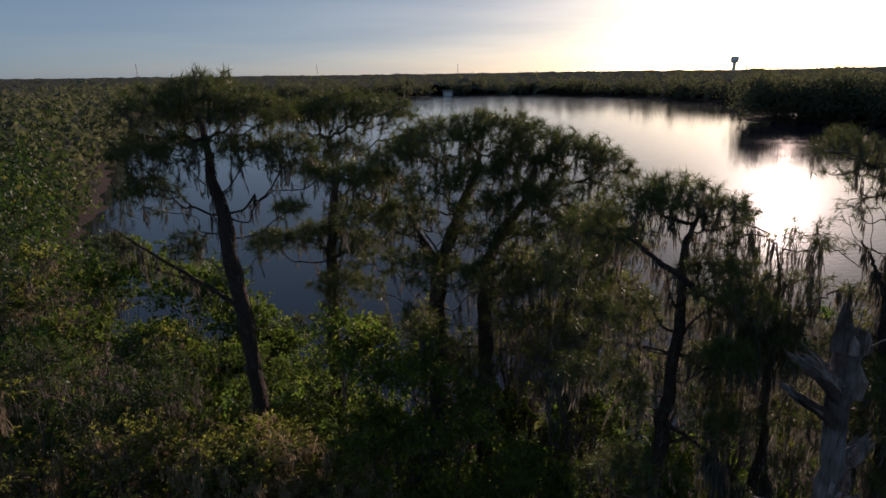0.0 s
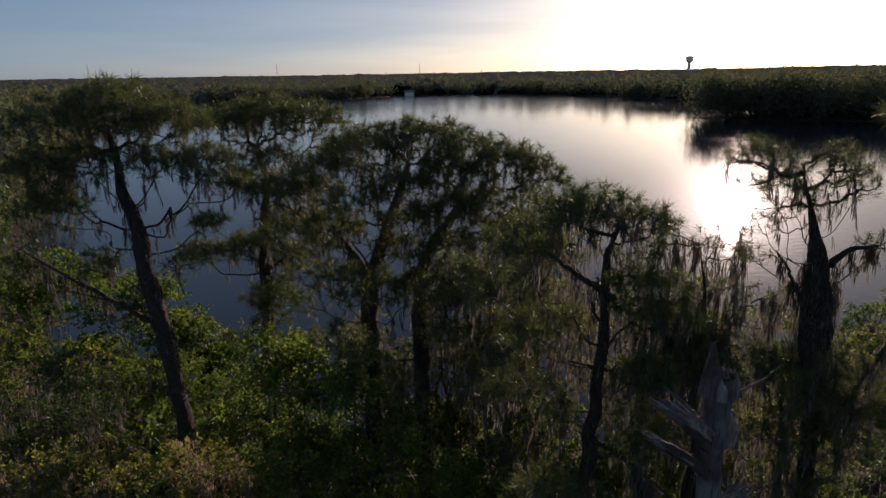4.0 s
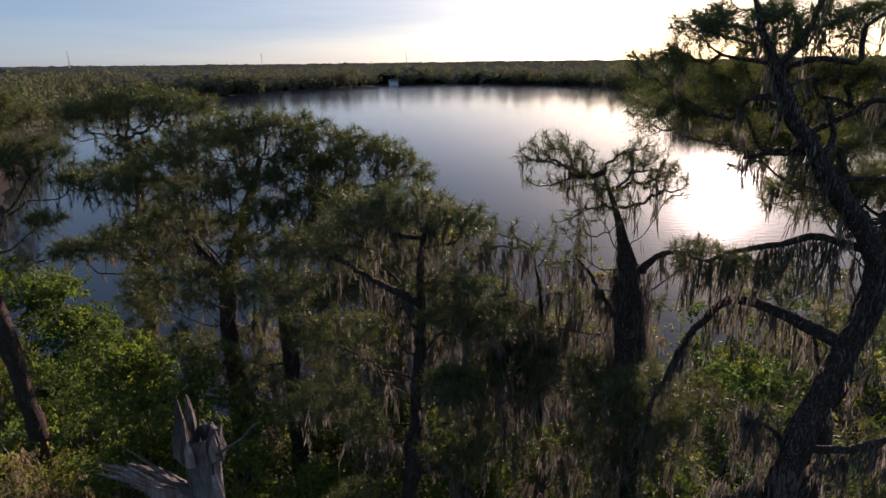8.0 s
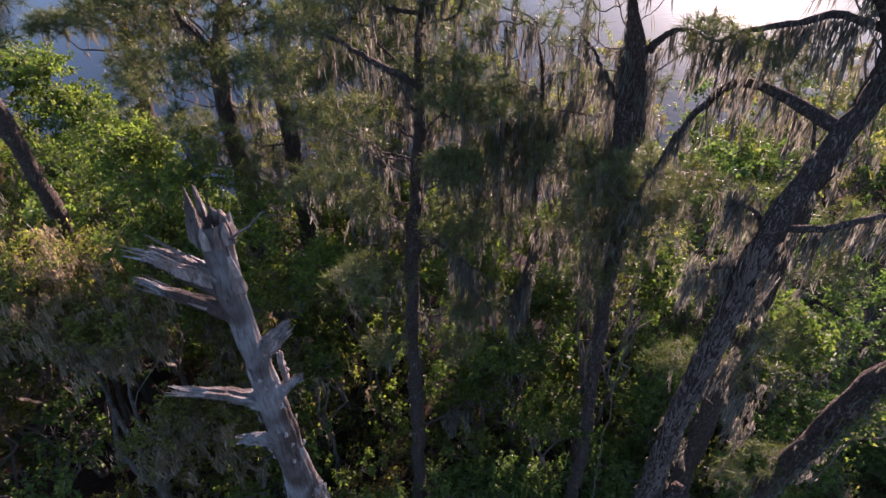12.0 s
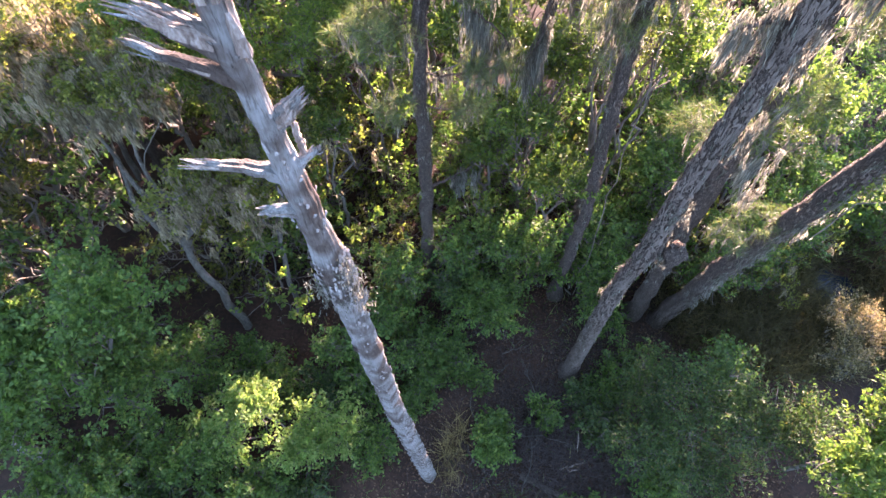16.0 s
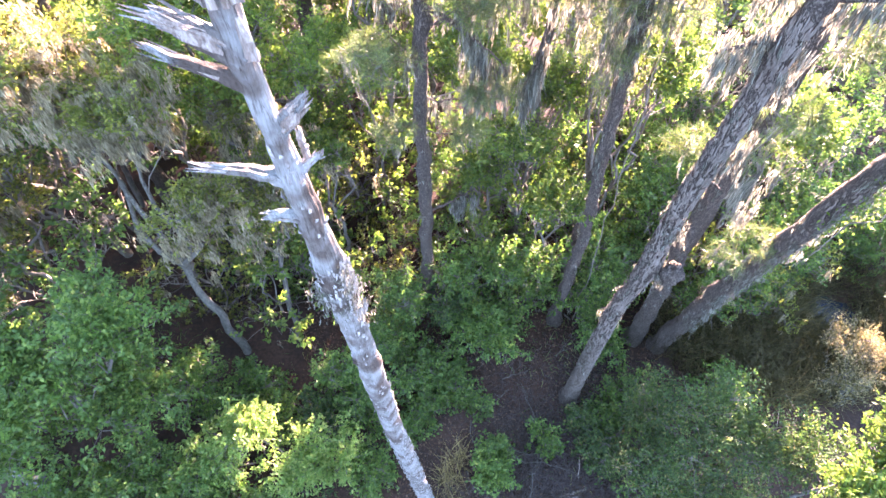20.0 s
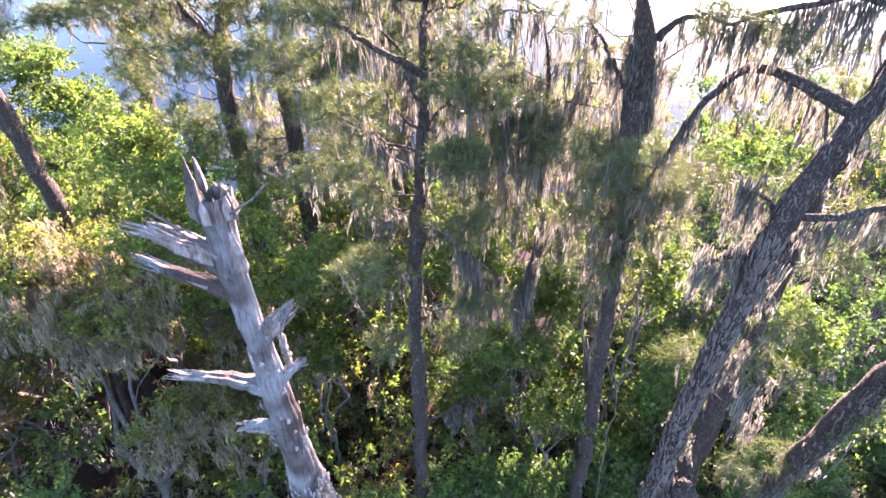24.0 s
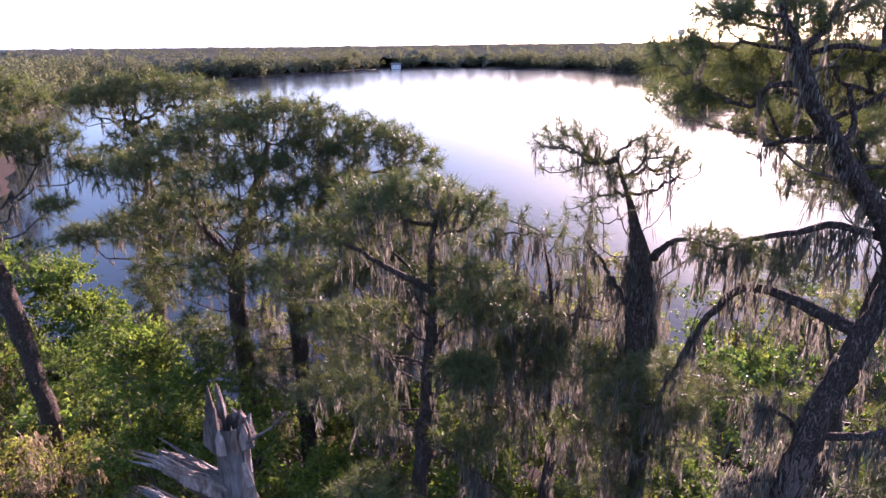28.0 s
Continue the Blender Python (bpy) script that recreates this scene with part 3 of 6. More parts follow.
def bark_flakes(heap, path, rad, off, z_lo, z_hi, n, facing, spread, wide, long_, lift=1.0):
    """Loose plates that curl away from a trunk, most of them on the side named by the angle facing."""
    fz = rng.uniform(z_lo, z_hi, n)
    fa = rng.normal(size=n) * spread + facing
    fr = np.interp(fz, path[:, 2], rad)
    fc = np.stack([np.interp(fz, path[:, 2], path[:, 0]) + fr * np.cos(fa), np.interp(fz, path[:, 2], path[:, 1]) + fr * np.sin(fa), fz], 1) - off
    out = np.stack([np.cos(fa), np.sin(fa), np.zeros(n)], 1) * lift
    tan_ = np.stack([-np.sin(fa), np.cos(fa), np.zeros(n)], 1)
    w_, l_ = rng.uniform(*wide, (n, 1)), rng.uniform(*long_, (n, 1))
    up_ = np.array([[0, 0, 1.0]])
    v = np.stack([fc - tan_ * w_ + out * 0.008 - up_ * l_, fc + tan_ * w_ * 0.7 + out * 0.012 - up_ * l_ * 0.8, fc + tan_ * w_ + out * 0.03 + up_ * l_ * 0.6, fc - tan_ * w_ * 0.5 + out * 0.022 + up_ * l_, fc + out * 0.035], 1).reshape(-1, 3)
    i_ = np.arange(n)[:, None] * 5
    heap.add(v, np.concatenate([i_ + [0, 1, 4], i_ + [1, 2, 4], i_ + [2, 3, 4], i_ + [3, 0, 4]]))


def broadleaf(name, base, pads, label, leaf_mat, count, size=0.09, group="", moss_n=0, trunk_r=0.09, stems=1, cluster=0.22, lean=0.2, category="tree", up=0.5, wide=0.3, moss_len=(0.25, 0.9), drapes=False):
    """A leafy tree or bush: stems from base to the pads' limbs; leaves in clumps about the twigs' ends."""
    top = tagged(new(name), label, category, group)
    top.location = base
    off = np.array(base, float)
    wood, leaf, beard = Heap(), Heap(), Heap()
    weights = np.array([p[3] * p[4] + p[3] * p[5] for p in pads])
    share = (weights / weights.sum() * count).astype(int)
    mean = np.mean([p[:3] for p in pads], 0) - off
    fork = np.array([mean[0] * 0.45, mean[1] * 0.45, mean[2] * 0.45])
    for s in range(stems):
        side = np.array([*rng.normal(size=2) * lean * (0.4 if stems == 1 else 1.2), 0])
        st = twisted(np.array([*rng.normal(size=2) * 0.08 * (stems > 1), -0.1]), fork + side, 14, 0.0, 0.045)
        stems_h = Heap()
        tubes(stems_h, st, np.linspace(trunk_r * 1.15, trunk_r * 0.75, 14), 8, 0.05)
        part("trunk" if stems == 1 else "stem", stems_h.mesh("trunk", OAK_BARK, True), top)
    for pad, n in zip(pads, share):
        c = np.array(pad[:3]) - off
        limb = twisted(fork, c - [0, 0, pad[5] * 0.3], 9, -0.05, 0.15)
        if name in ("oak_tree", "laurel_tree", "maple_tree"):
            hl = Heap()
            tubes(hl, limb, np.linspace(trunk_r * 0.7, 0.02, 9), 7, 0.06)
            part("limb", hl.mesh("limb", OAK_BARK, True), top)
        else:
            tubes(wood, limb, np.linspace(trunk_r * 0.7, 0.02, 9), 5, 0.05)
        local = (*c, *pad[3:6])
        ns = max(7, min(16, n // 420))
        ends = in_pad(local, ns, 0.6, 0.5)
        subs = curve_between(sample_path(limb, ns, 0.5, 1), ends, 5, 0.05, 0.12)
        tubes(wood, subs, np.linspace(0.02, 0.006, 5)[None].repeat(ns, 0), 3)
        lc, lr = leaf_sprays(leaf, wood, local, n, size, up, wide, cluster * 1.5)
        if moss_n:
            nm = int(moss_n * n / max(count, 1))
            q = rng.integers(0, len(lc), nm)
            hp = lc[q] + rand_unit(nm) * lr[q] * np.array([1, 1, 0.7])
            if drapes:
                hp = lc[q] + rand_unit(nm) * lr[q] * np.array([1.15, 1.15, 0.55])
                hp = np.repeat(hp[:max(1, nm // 4)], 5, 0) + rng.normal(size=(max(1, nm // 4) * 5, 3)) * np.array([0.085, 0.085, 0.06])
            moss(beard, hp, moss_len, 26 if drapes else 20, 0.022 if drapes else 0.016, 0.045)
    stuff("twig", wood.mesh("twig", TWIG, True), top)
    stuff("crown", leaf.mesh("crown", leaf_mat), top)
    if beard.n:
        stuff("moss", beard.mesh("moss", SUN_TINTED_MOSS if drapes else MOSS), top, "brownish hanging spanish moss with sun warmth in its colour" if drapes else "grey hanging spanish moss")
    return top

# ---- ground, lake, far shore ----
LAKE = np.array([(-14, 31), (-8, 29), (-2, 26), (4, 25), (10, 26), (16, 29), (23, 32), (32, 34), (48, 37), (75, 44), (130, 75), (190, 140), (178, 178), (142, 206), (110, 222), (112, 240), (146, 266),
                 (172, 348), (140, 480), (60, 575), (0, 570), (-60, 470), (-98, 407), (-135, 418), (-160, 385), (-150, 300), (-95, 180), (-56, 100), (-39, 62), (-25, 40)], float)


def lake_distance(p):
    """Metres from the shore line: below 0 on the lake."""
    a, b = LAKE, np.roll(LAKE, -1, 0)
    best = np.full(len(p), 1e9)
    inside = np.zeros(len(p), bool)
    for (ax, ay), (bx, by) in zip(a, b):
        d = np.array([bx - ax, by - ay])
        w = p - [ax, ay]
        t = np.clip((w @ d) / (d @ d), 0, 1)[:, None]
        best = np.minimum(best, np.linalg.norm(w - t * d, axis=1))
        cond = (ay > p[:, 1]) != (by > p[:, 1])
        inside ^= cond & (p[:, 0] < (bx - ax) * (p[:, 1] - ay) / (by - ay + 1e-12) + ax)
    return np.where(inside, -best, best)


def wavy(x, y, s, seed=0.0):
    """Cheap rolling noise, about -1 to 1."""
    return (np.sin(x * s + 1.3 * np.sin(y * s * 0.7 + seed)) + np.sin(y * s * 1.13 + 1.7 * np.sin(x * s * 0.61 + seed * 2)) + 0.6 * np.sin((x + y) * s * 2.1 + seed) + 0.4 * np.sin((x - y) * s * 3.7 + seed)) / 2.4


def ground_height(x, y):
    p = np.stack([x, y], 1)
    d = lake_distance(p) + 1.2 * wavy(x, y, 0.35, 2.0) * (np.hypot(x, y) < 120)
    # a wet hollow beside the pines
    hollow = np.hypot((x - 16.55) / 0.85, (y - 8.65) / 0.72) + 0.15 * np.sin(3 * x + 2 * y)
    d = np.where(hollow < 1.6, np.minimum(d, (hollow - 1) * 1.2), d)
    z = np.clip(0.18 * d, -1.2, 0.4)
    near = np.hypot(x, y) < 120
    z = z + np.where((d > 1) & near, 0.09 * wavy(x, y, 1.1) + 0.05 * wavy(x, y, 2.9, 1.0), 0)
    return z + np.where(d > 60, np.clip((np.hypot(x, y) - 500) / 1000, 0, 3.5), 0)


def axis_steps(n, far, fine):
    u = np.linspace(-1, 1, n)
    return np.sinh(u * fine) / np.sinh(fine) * far


gx, gy = np.meshgrid(axis_steps(191, 4200, 7.2) + 4, axis_steps(191, 4200, 7.2) + 8, indexing="ij")
gz = ground_height(gx.ravel(), gy.ravel())
gi = np.arange(191 * 191).reshape(191, 191)
quads = np.stack([gi[:-1, :-1], gi[1:, :-1], gi[1:, 1:], gi[:-1, 1:]], -1).reshape(-1, 4)
tagged(new("ground", mesh_np("ground", np.stack([gx.ravel(), gy.ravel(), gz], 1), [quads], LITTER, True)), "brown leaf litter and dark soil of a lakeside wood", "ground", kind="structure")

wx, wy = np.meshgrid(np.linspace(-420, 420, 60), np.linspace(-20, 820, 60), indexing="ij")
wi = np.arange(3600).reshape(60, 60)
wq = np.stack([wi[:-1, :-1], wi[1:, :-1], wi[1:, 1:], wi[:-1, 1:]], -1).reshape(-1, 4)
tagged(new("water", mesh_np("water", np.stack([wx.ravel(), wy.ravel(), np.zeros(3600)], 1), [wq], WATER, True)), "calm lake water mirroring the low sun and pale sky", "lake", kind="structure")


def clump_trees(at, height, radius, per, size):
    """Far trees as uneven heaps of leaf sprays: crowns reach nearly to the ground, with gaps."""
    h = Heap()
    m = len(at)
    lobes = 7
    lc = rand_unit(m * lobes).reshape(m, lobes, 3) * np.array([0.62, 0.62, 0.36])
    c = np.stack([at[:, 0], at[:, 1], at[:, 2] + height * 0.58], 1)
    scale = np.stack([radius, radius, height], 1)
    pick = rng.integers(0, lobes, (m, per))
    u = rand_unit(m * per).reshape(m, per, 3) * rng.uniform(0.75, 1.05, (m, per, 1)) * np.array([0.5, 0.5, 0.24])
    p = c[:, None] + (np.take_along_axis(lc, pick[..., None].repeat(3, 2), 1) + u) * scale[:, None]
    p[..., 2] = np.maximum(p[..., 2], 0.4)
    leaves(h, p.reshape(-1, 3), size, 0.4, 0.42)
    return h


def along_shore(n, first, last, lo, hi):
    """n places inland of the shore, between two corners of the lake's outline."""
    pts = LAKE[np.arange(first, last + 1) % len(LAKE)]
    seg = np.linalg.norm(np.diff(pts, axis=0), axis=1)
    s = np.concatenate(([0], np.cumsum(seg)))
    u = rng.uniform(0, s[-1], n)
    base = np.stack([np.interp(u, s, pts[:, k]) for k in (0, 1)], 1)
    k = np.clip(np.searchsorted(s, u) - 1, 0, len(seg) - 1)
    d = np.diff(pts, axis=0)[k] / seg[k][:, None]
    out = np.stack([d[:, 1], -d[:, 0]], 1)
    off = rng.uniform(lo, hi, n)[:, None]
    return base + out * off


def far_belt(name, n, first, last, lo, hi, h, r, per, size, label):
    p = along_shore(n, first, last, lo, hi)
    p = p[lake_distance(p) > lo * 0.5]
    m = len(p)
    at = np.stack([p[:, 0], p[:, 1], np.full(m, 0.3)], 1)
    return tagged(new(name, clump_trees(at, rng.uniform(*h, m), rng.uniform(*r, m), per, size).mesh(name, HAZED_LEAF)), label, "woods", kind="stuff")


# belts of far trees, with the haze over them put into the leaf colour
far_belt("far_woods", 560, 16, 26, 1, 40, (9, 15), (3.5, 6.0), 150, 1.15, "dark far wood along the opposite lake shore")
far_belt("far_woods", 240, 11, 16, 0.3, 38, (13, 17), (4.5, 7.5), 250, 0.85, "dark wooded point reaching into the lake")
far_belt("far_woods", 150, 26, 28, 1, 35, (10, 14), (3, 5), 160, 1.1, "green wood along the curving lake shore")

# the roof of the woods behind, out to the horizon; its haze is only colour
ca, cr = np.meshgrid(np.radians(np.linspace(-75, 75, 340)), 70 * np.exp(np.linspace(0, math.log(48), 130)), indexing="ij")
cx, cy = (cr * np.sin(ca)).ravel(), (cr * np.cos(ca)).ravel()
cd = lake_distance(np.stack([cx, cy], 1))
lumps = wavy(cx, cy, 0.33, 1.0) * 1.6 + wavy(cx, cy, 0.09, 3.0) * 1.8 + wavy(cx, cy, 0.021, 5.0) * 1.5 + rng.normal(size=len(cx)) * 0.8
cz = 10.0 + lumps + np.clip((np.hypot(cx, cy) - 500) / 130, 0, 14) + 2.0 * wavy(cx, cy, 0.006, 2.0)
cz = np.where(cd < 12, -3.0, cz * np.clip((cd - 4) / 24, 0.2, 1))
ci = np.arange(340 * 130).reshape(340, 130)
cq = np.stack([ci[:-1, :-1], ci[:-1, 1:], ci[1:, 1:], ci[1:, :-1]], -1).reshape(-1, 4)
cq = cq[(cd[cq] > 10).all(1)]
tagged(new("far_woods", mesh_np("far_woods", np.stack([cx, cy, cz], 1), [cq], HAZED_CANOPY, True)), "treetops of the woods out to the horizon, haze painted into their colour", "woods", kind="stuff")
# single crowns that break the sky line
sa, sr = np.radians(rng.uniform(-48, 48, 800)), rng.uniform(430, 1500, 800)
sp = np.stack([sr * np.sin(sa), sr * np.cos(sa)], 1)
sp = sp[lake_distance(sp) > 25]
sz = 0.3 + np.clip((np.hypot(sp[:, 0], sp[:, 1]) - 500) / 130, 0, 14)
tagged(new("far_woods", clump_trees(np.column_stack([sp, sz]), rng.uniform(11, 16, len(sp)), rng.uniform(3.5, 6, len(sp)), 60, 2.0).mesh("far_woods", HAZED_LEAF)), "scattered taller crowns above the far woods", "woods", kind="stuff")


def revolve(rows, k=24):
    """A turned shape from (radius, height) rows."""
    h = Heap()
    pts = np.array([(0, 0, z) for _, z in rows], float)
    tubes(h, pts, np.array([r for r, _ in rows], float), k)
    return h


tower = tagged(new("water_tower"), "pale concrete water tower above the far treeline", "tower")
tower.location = (629, 1361, 3)
part("column", revolve([(4.6, 0), (3.6, 12), (3.4, 30), (3.6, 33)]).mesh("column", WHITE_PAINT, True), tower)
part("tank", revolve([(3.6, 33), (7.4, 36), (8.0, 38), (8.0, 44), (7.2, 46), (2.0, 47)]).mesh("tank", WHITE_PAINT, True), tower)


def radio_mast(x, y, top_z):
    mast = tagged(new("radio_mast"), "thin grey lattice radio mast beyond the woods", "mast", "radio masts")
    mast.location = (x, y, 5)
    for k in range(3):
        h = Heap()
        a = k * 2.094
        tubes(h, np.array([(1.6 * math.cos(a), 1.6 * math.sin(a), 0), (0.5 * math.cos(a), 0.5 * math.sin(a), top_z)]), np.array([0.35, 0.3]), 5)
        part("leg", h.mesh("leg", STEEL), mast)
    for k, z in enumerate(np.arange(4, top_z, 6)):
        r = 1.6 - 1.1 * z / top_z
        h = Heap()
        tubes(h, np.array([(r * math.cos(a * 2.094), r * math.sin(a * 2.094), z + a) for a in range(4)]), np.full(4, 0.15), 4)
        part("brace", h.mesh("brace", STEEL), mast)


radio_mast(-760, 1560, 52)
radio_mast(-330, 1650, 46)
radio_mast(40, 1700, 44)


def box(heap, x0, y0, z0, x1, y1, z1):
    v = np.array([(x, y, z) for z in (z0, z1) for y in (y0, y1) for x in (x0, x1)], float)
    heap.add(v, np.array([(0, 2, 3, 1), (4, 5, 7, 6), (0, 1, 5, 4), (2, 6, 7, 3), (0, 4, 6, 2), (1, 3, 7, 5)]))


house = tagged(new("lake_house"), "small white house at the far water's edge", "house")
house.location = (4, 552, 0.2)
h = Heap()
box(h, -4, -3, 0, 4, 3, 3.2)
part("wall", h.mesh("wall", WHITE_PAINT), house)
h = Heap()
h.add([(-4.4, -3.4, 3.2), (4.4, -3.4, 3.2), (4.4, 3.4, 3.2), (-4.4, 3.4, 3.2), (-4.4, 0, 5.0), (4.4, 0, 5.0)], np.array([(0, 1, 5, 4), (2, 3, 4, 5), (0, 3, 2, 1)]), np.array([(0, 4, 3), (1, 2, 5)]))
part("roof", h.mesh("roof", ROOF), house)
for k in (-2.6, 0, 2.6):
    h = Heap()
    box(h, k - 0.5, -3.05, 0.9, k + 0.5, -2.98, 2.2)
    part("window", h.mesh("window", STEEL), house)

hall = tagged(new("flat_building"), "low pale flat-roofed building far behind the woods", "building")
hall.location = (-720, 1230, 8)
h = Heap()
box(h, -17, -10, 0, 17, 10, 12)
part("wall", h.mesh("wall", WHITE_PAINT), hall)
h = Heap()
box(h, -17.6, -10.6, 12, 17.6, 10.6, 13)
part("roof", h.mesh("roof", ROOF), hall)

# ---- pines ----
pine("pine_tree", [(-5.0, 14.9, 0.3, 0.24), (-5.25, 14.85, 10.6, 0.185), (-5.5, 14.8, 12.8, 0.2), (-5.6, 14.8, 14.3, 0.17), (-5.78, 14.8, 15.3, 0.09), (-5.85, 14.8, 16.4, 0.05)],
     [(-6.9, 14.8, 16.5, 1.1, 1.2, 0.8, 14.6, 24, 100), (-5.7, 15.0, 16.8, 1.2, 1.3, 0.8, 15.2, 26, 120), (-4.6, 14.8, 16.4, 1.1, 1.1, 0.8, 14.4, 24, 100), (-7.4, 14.6, 15.6, 0.9, 0.9, 0.6, 14.2, 18, 70),
      (-7.2, 14.6, 14.6, 0.9, 0.8, 0.7, 13.6, 20, 60), (-3.7, 14.7, 15.6, 0.8, 0.8, 0.5, 14.2, 18, 60), (-8.2, 14.6, 13.3, 0.6, 0.5, 0.35, 11.8, 12, 24), (-3.1, 14.7, 15.1, 0.45, 0.5, 0.25, 14.0, 10, 26), (-3.9, 14.7, 14.2, 0.5, 0.5, 0.3, 13.6, 10, 24),
      (-6.6, 14.7, 13.2, 0.8, 0.7, 0.5, 12.4, 12, 30), (-4.6, 14.6, 13.2, 0.7, 0.7, 0.3, 12.6, 12, 12), (-6.4, 14.5, 15.7, 1.0, 0.8, 0.5, 14.4, 0, 44), (-4.9, 14.5, 15.6, 0.9, 0.8, 0.5, 14.4, 0, 40)],
     "tall pine with flat crown and hanging moss", bark_moss=240, moss_density=5.0, tufts=1.9, per=34, width=0.0125, length=0.29)
pine("pine_tree", [(-3.9, 19, 0.3, 0.27), (-3.86, 19, 9, 0.23), (-3.7, 19, 11.6, 0.18), (-3.6, 19, 13.2, 0.14), (-3.4, 19, 14.2, 0.1), (-3.6, 19, 15.5, 0.07)],
     [(-4.5, 19, 16.1, 1.1, 1.0, 0.7, 14.0, 22, 100), (-3.3, 19, 16.4, 1.2, 1.2, 0.7, 14.6, 24, 110), (-1.9, 19, 16.1, 1.2, 1.1, 0.75, 13.8, 24, 110), (-0.9, 18.8, 15.4, 0.9, 0.9, 0.5, 13.4, 20, 60), (-3.2, 18.6, 15.2, 1.2, 0.9, 0.5, 13.6, 20, 60),
      (-5.6, 19.2, 12.2, 1.0, 0.8, 0.45, 11.2, 18, 80), (-4.2, 19.0, 12.4, 0.9, 0.8, 0.55, 11.6, 16, 80), (-2.9, 19.0, 12.0, 1.0, 0.8, 0.6, 11, 18, 80), (-3.6, 18.8, 10.8, 1.0, 0.8, 0.45, 10, 14, 50), (-2.0, 18.5, 14.2, 0.9, 0.8, 0.6, 13, 18, 60), (-1.6, 18.0, 13.0, 0.9, 0.8, 0.6, 12, 16, 60), (-4.2, 18.6, 14.6, 1.2, 0.9, 0.5, 13.2, 0, 50), (-2.8, 18.4, 13.3, 1.0, 0.9, 0.5, 12.2, 0, 50)],
     "pine with a broad upper crown and low leafy whorl", bark_moss=80, moss_density=2.6, tufts=1.9, per=34, width=0.0125, length=0.29, boughs=(8.0, 11.5, 6, 1.4, 18))
pine("pine_tree", [(-0.35, 15, 0.3, 0.25), (-0.2, 15, 12.3, 0.2), (0.2, 15, 13.6, 0.14), (0.6, 15, 14.5, 0.1), (0.9, 15.1, 15.4, 0.07)],
     [(-2.1, 15.2, 14.8, 1.0, 0.9, 0.6, 12.6, 20, 90), (-1.1, 15.0, 15.3, 1.0, 1.0, 0.65, 13.0, 22, 100), (0.0, 15.1, 15.8, 1.2, 1.2, 0.65, 13.8, 26, 120), (1.3, 15.1, 16.0, 1.2, 1.2, 0.6, 14.4, 26, 120), (-1.0, 14.6, 14.0, 0.9, 0.8, 0.55, 12.4, 18, 60),
      (0.7, 14.5, 15.0, 1.0, 0.9, 0.5, 13.4, 18, 70), (-1.4, 14.6, 12.8, 1.1, 0.9, 0.5, 11.6, 18, 50), (0.6, 14.4, 13.4, 0.9, 0.8, 0.5, 12.0, 18, 40), (-0.4, 14.3, 14.6, 1.1, 0.8, 0.6, 12.9, 0, 60), (1.0, 14.2, 14.1, 1.0, 0.8, 0.6, 12.7, 0, 56), (-1.9, 14.6, 13.8, 1.0, 0.8, 0.5, 12.3, 0, 50), (0.2, 14.2, 12.6, 1.1, 0.8, 0.5, 11.6, 0, 46)],
     "dark spreading pine in a dense domed crown", bark_moss=90, moss_density=3.0, tufts=1.6, per=34, width=0.0125, length=0.29, boughs=(10.6, 12.8, 7, 1.7, 22))
pine("pine_tree", [(1.1, 15.6, 0.3, 0.24), (1.05, 15.5, 12.4, 0.19), (1.5, 15.4, 13.4, 0.13), (2.3, 15.3, 14.4, 0.09)],
     [(2.4, 15.3, 15.6, 1.2, 1.2, 0.65, 13.6, 26, 120), (3.4, 15.2, 15.3, 1.1, 1.1, 0.65, 13.4, 26, 100), (4.15, 15.1, 14.9, 0.85, 0.8, 0.6, 13.2, 20, 60), (1.8, 14.8, 15.1, 1.0, 0.9, 0.6, 13.2, 22, 80), (2.5, 14.7, 14.5, 1.0, 0.8, 0.5, 12.8, 18, 70),
      (2.9, 15.3, 12.1, 0.5, 0.4, 0.35, 11.7, 9, 14), (1.9, 14.7, 13.3, 1.0, 0.8, 0.5, 12.0, 18, 50), (3.5, 15.0, 13.7, 0.9, 0.7, 0.45, 12.4, 16, 50), (4.4, 15.0, 13.0, 0.9, 0.7, 0.4, 12.0, 16, 44), (2.8, 14.3, 13.8, 1.1, 0.8, 0.6, 12.6, 0, 56), (1.7, 14.2, 14.4, 1.0, 0.8, 0.5, 12.9, 0, 50), (2.1, 14.0, 12.5, 1.1, 0.8, 0.5, 11.6, 0, 50), (3.6, 14.4, 12.6, 1.0, 0.8, 0.5, 11.6, 0, 44)],
     "spreading pine with an arching lower limb", bark_moss=90, moss_density=3.0, tufts=1.6, per=34, width=0.0125, length=0.29, boughs=(9.2, 12.4, 9, 1.8, 22))
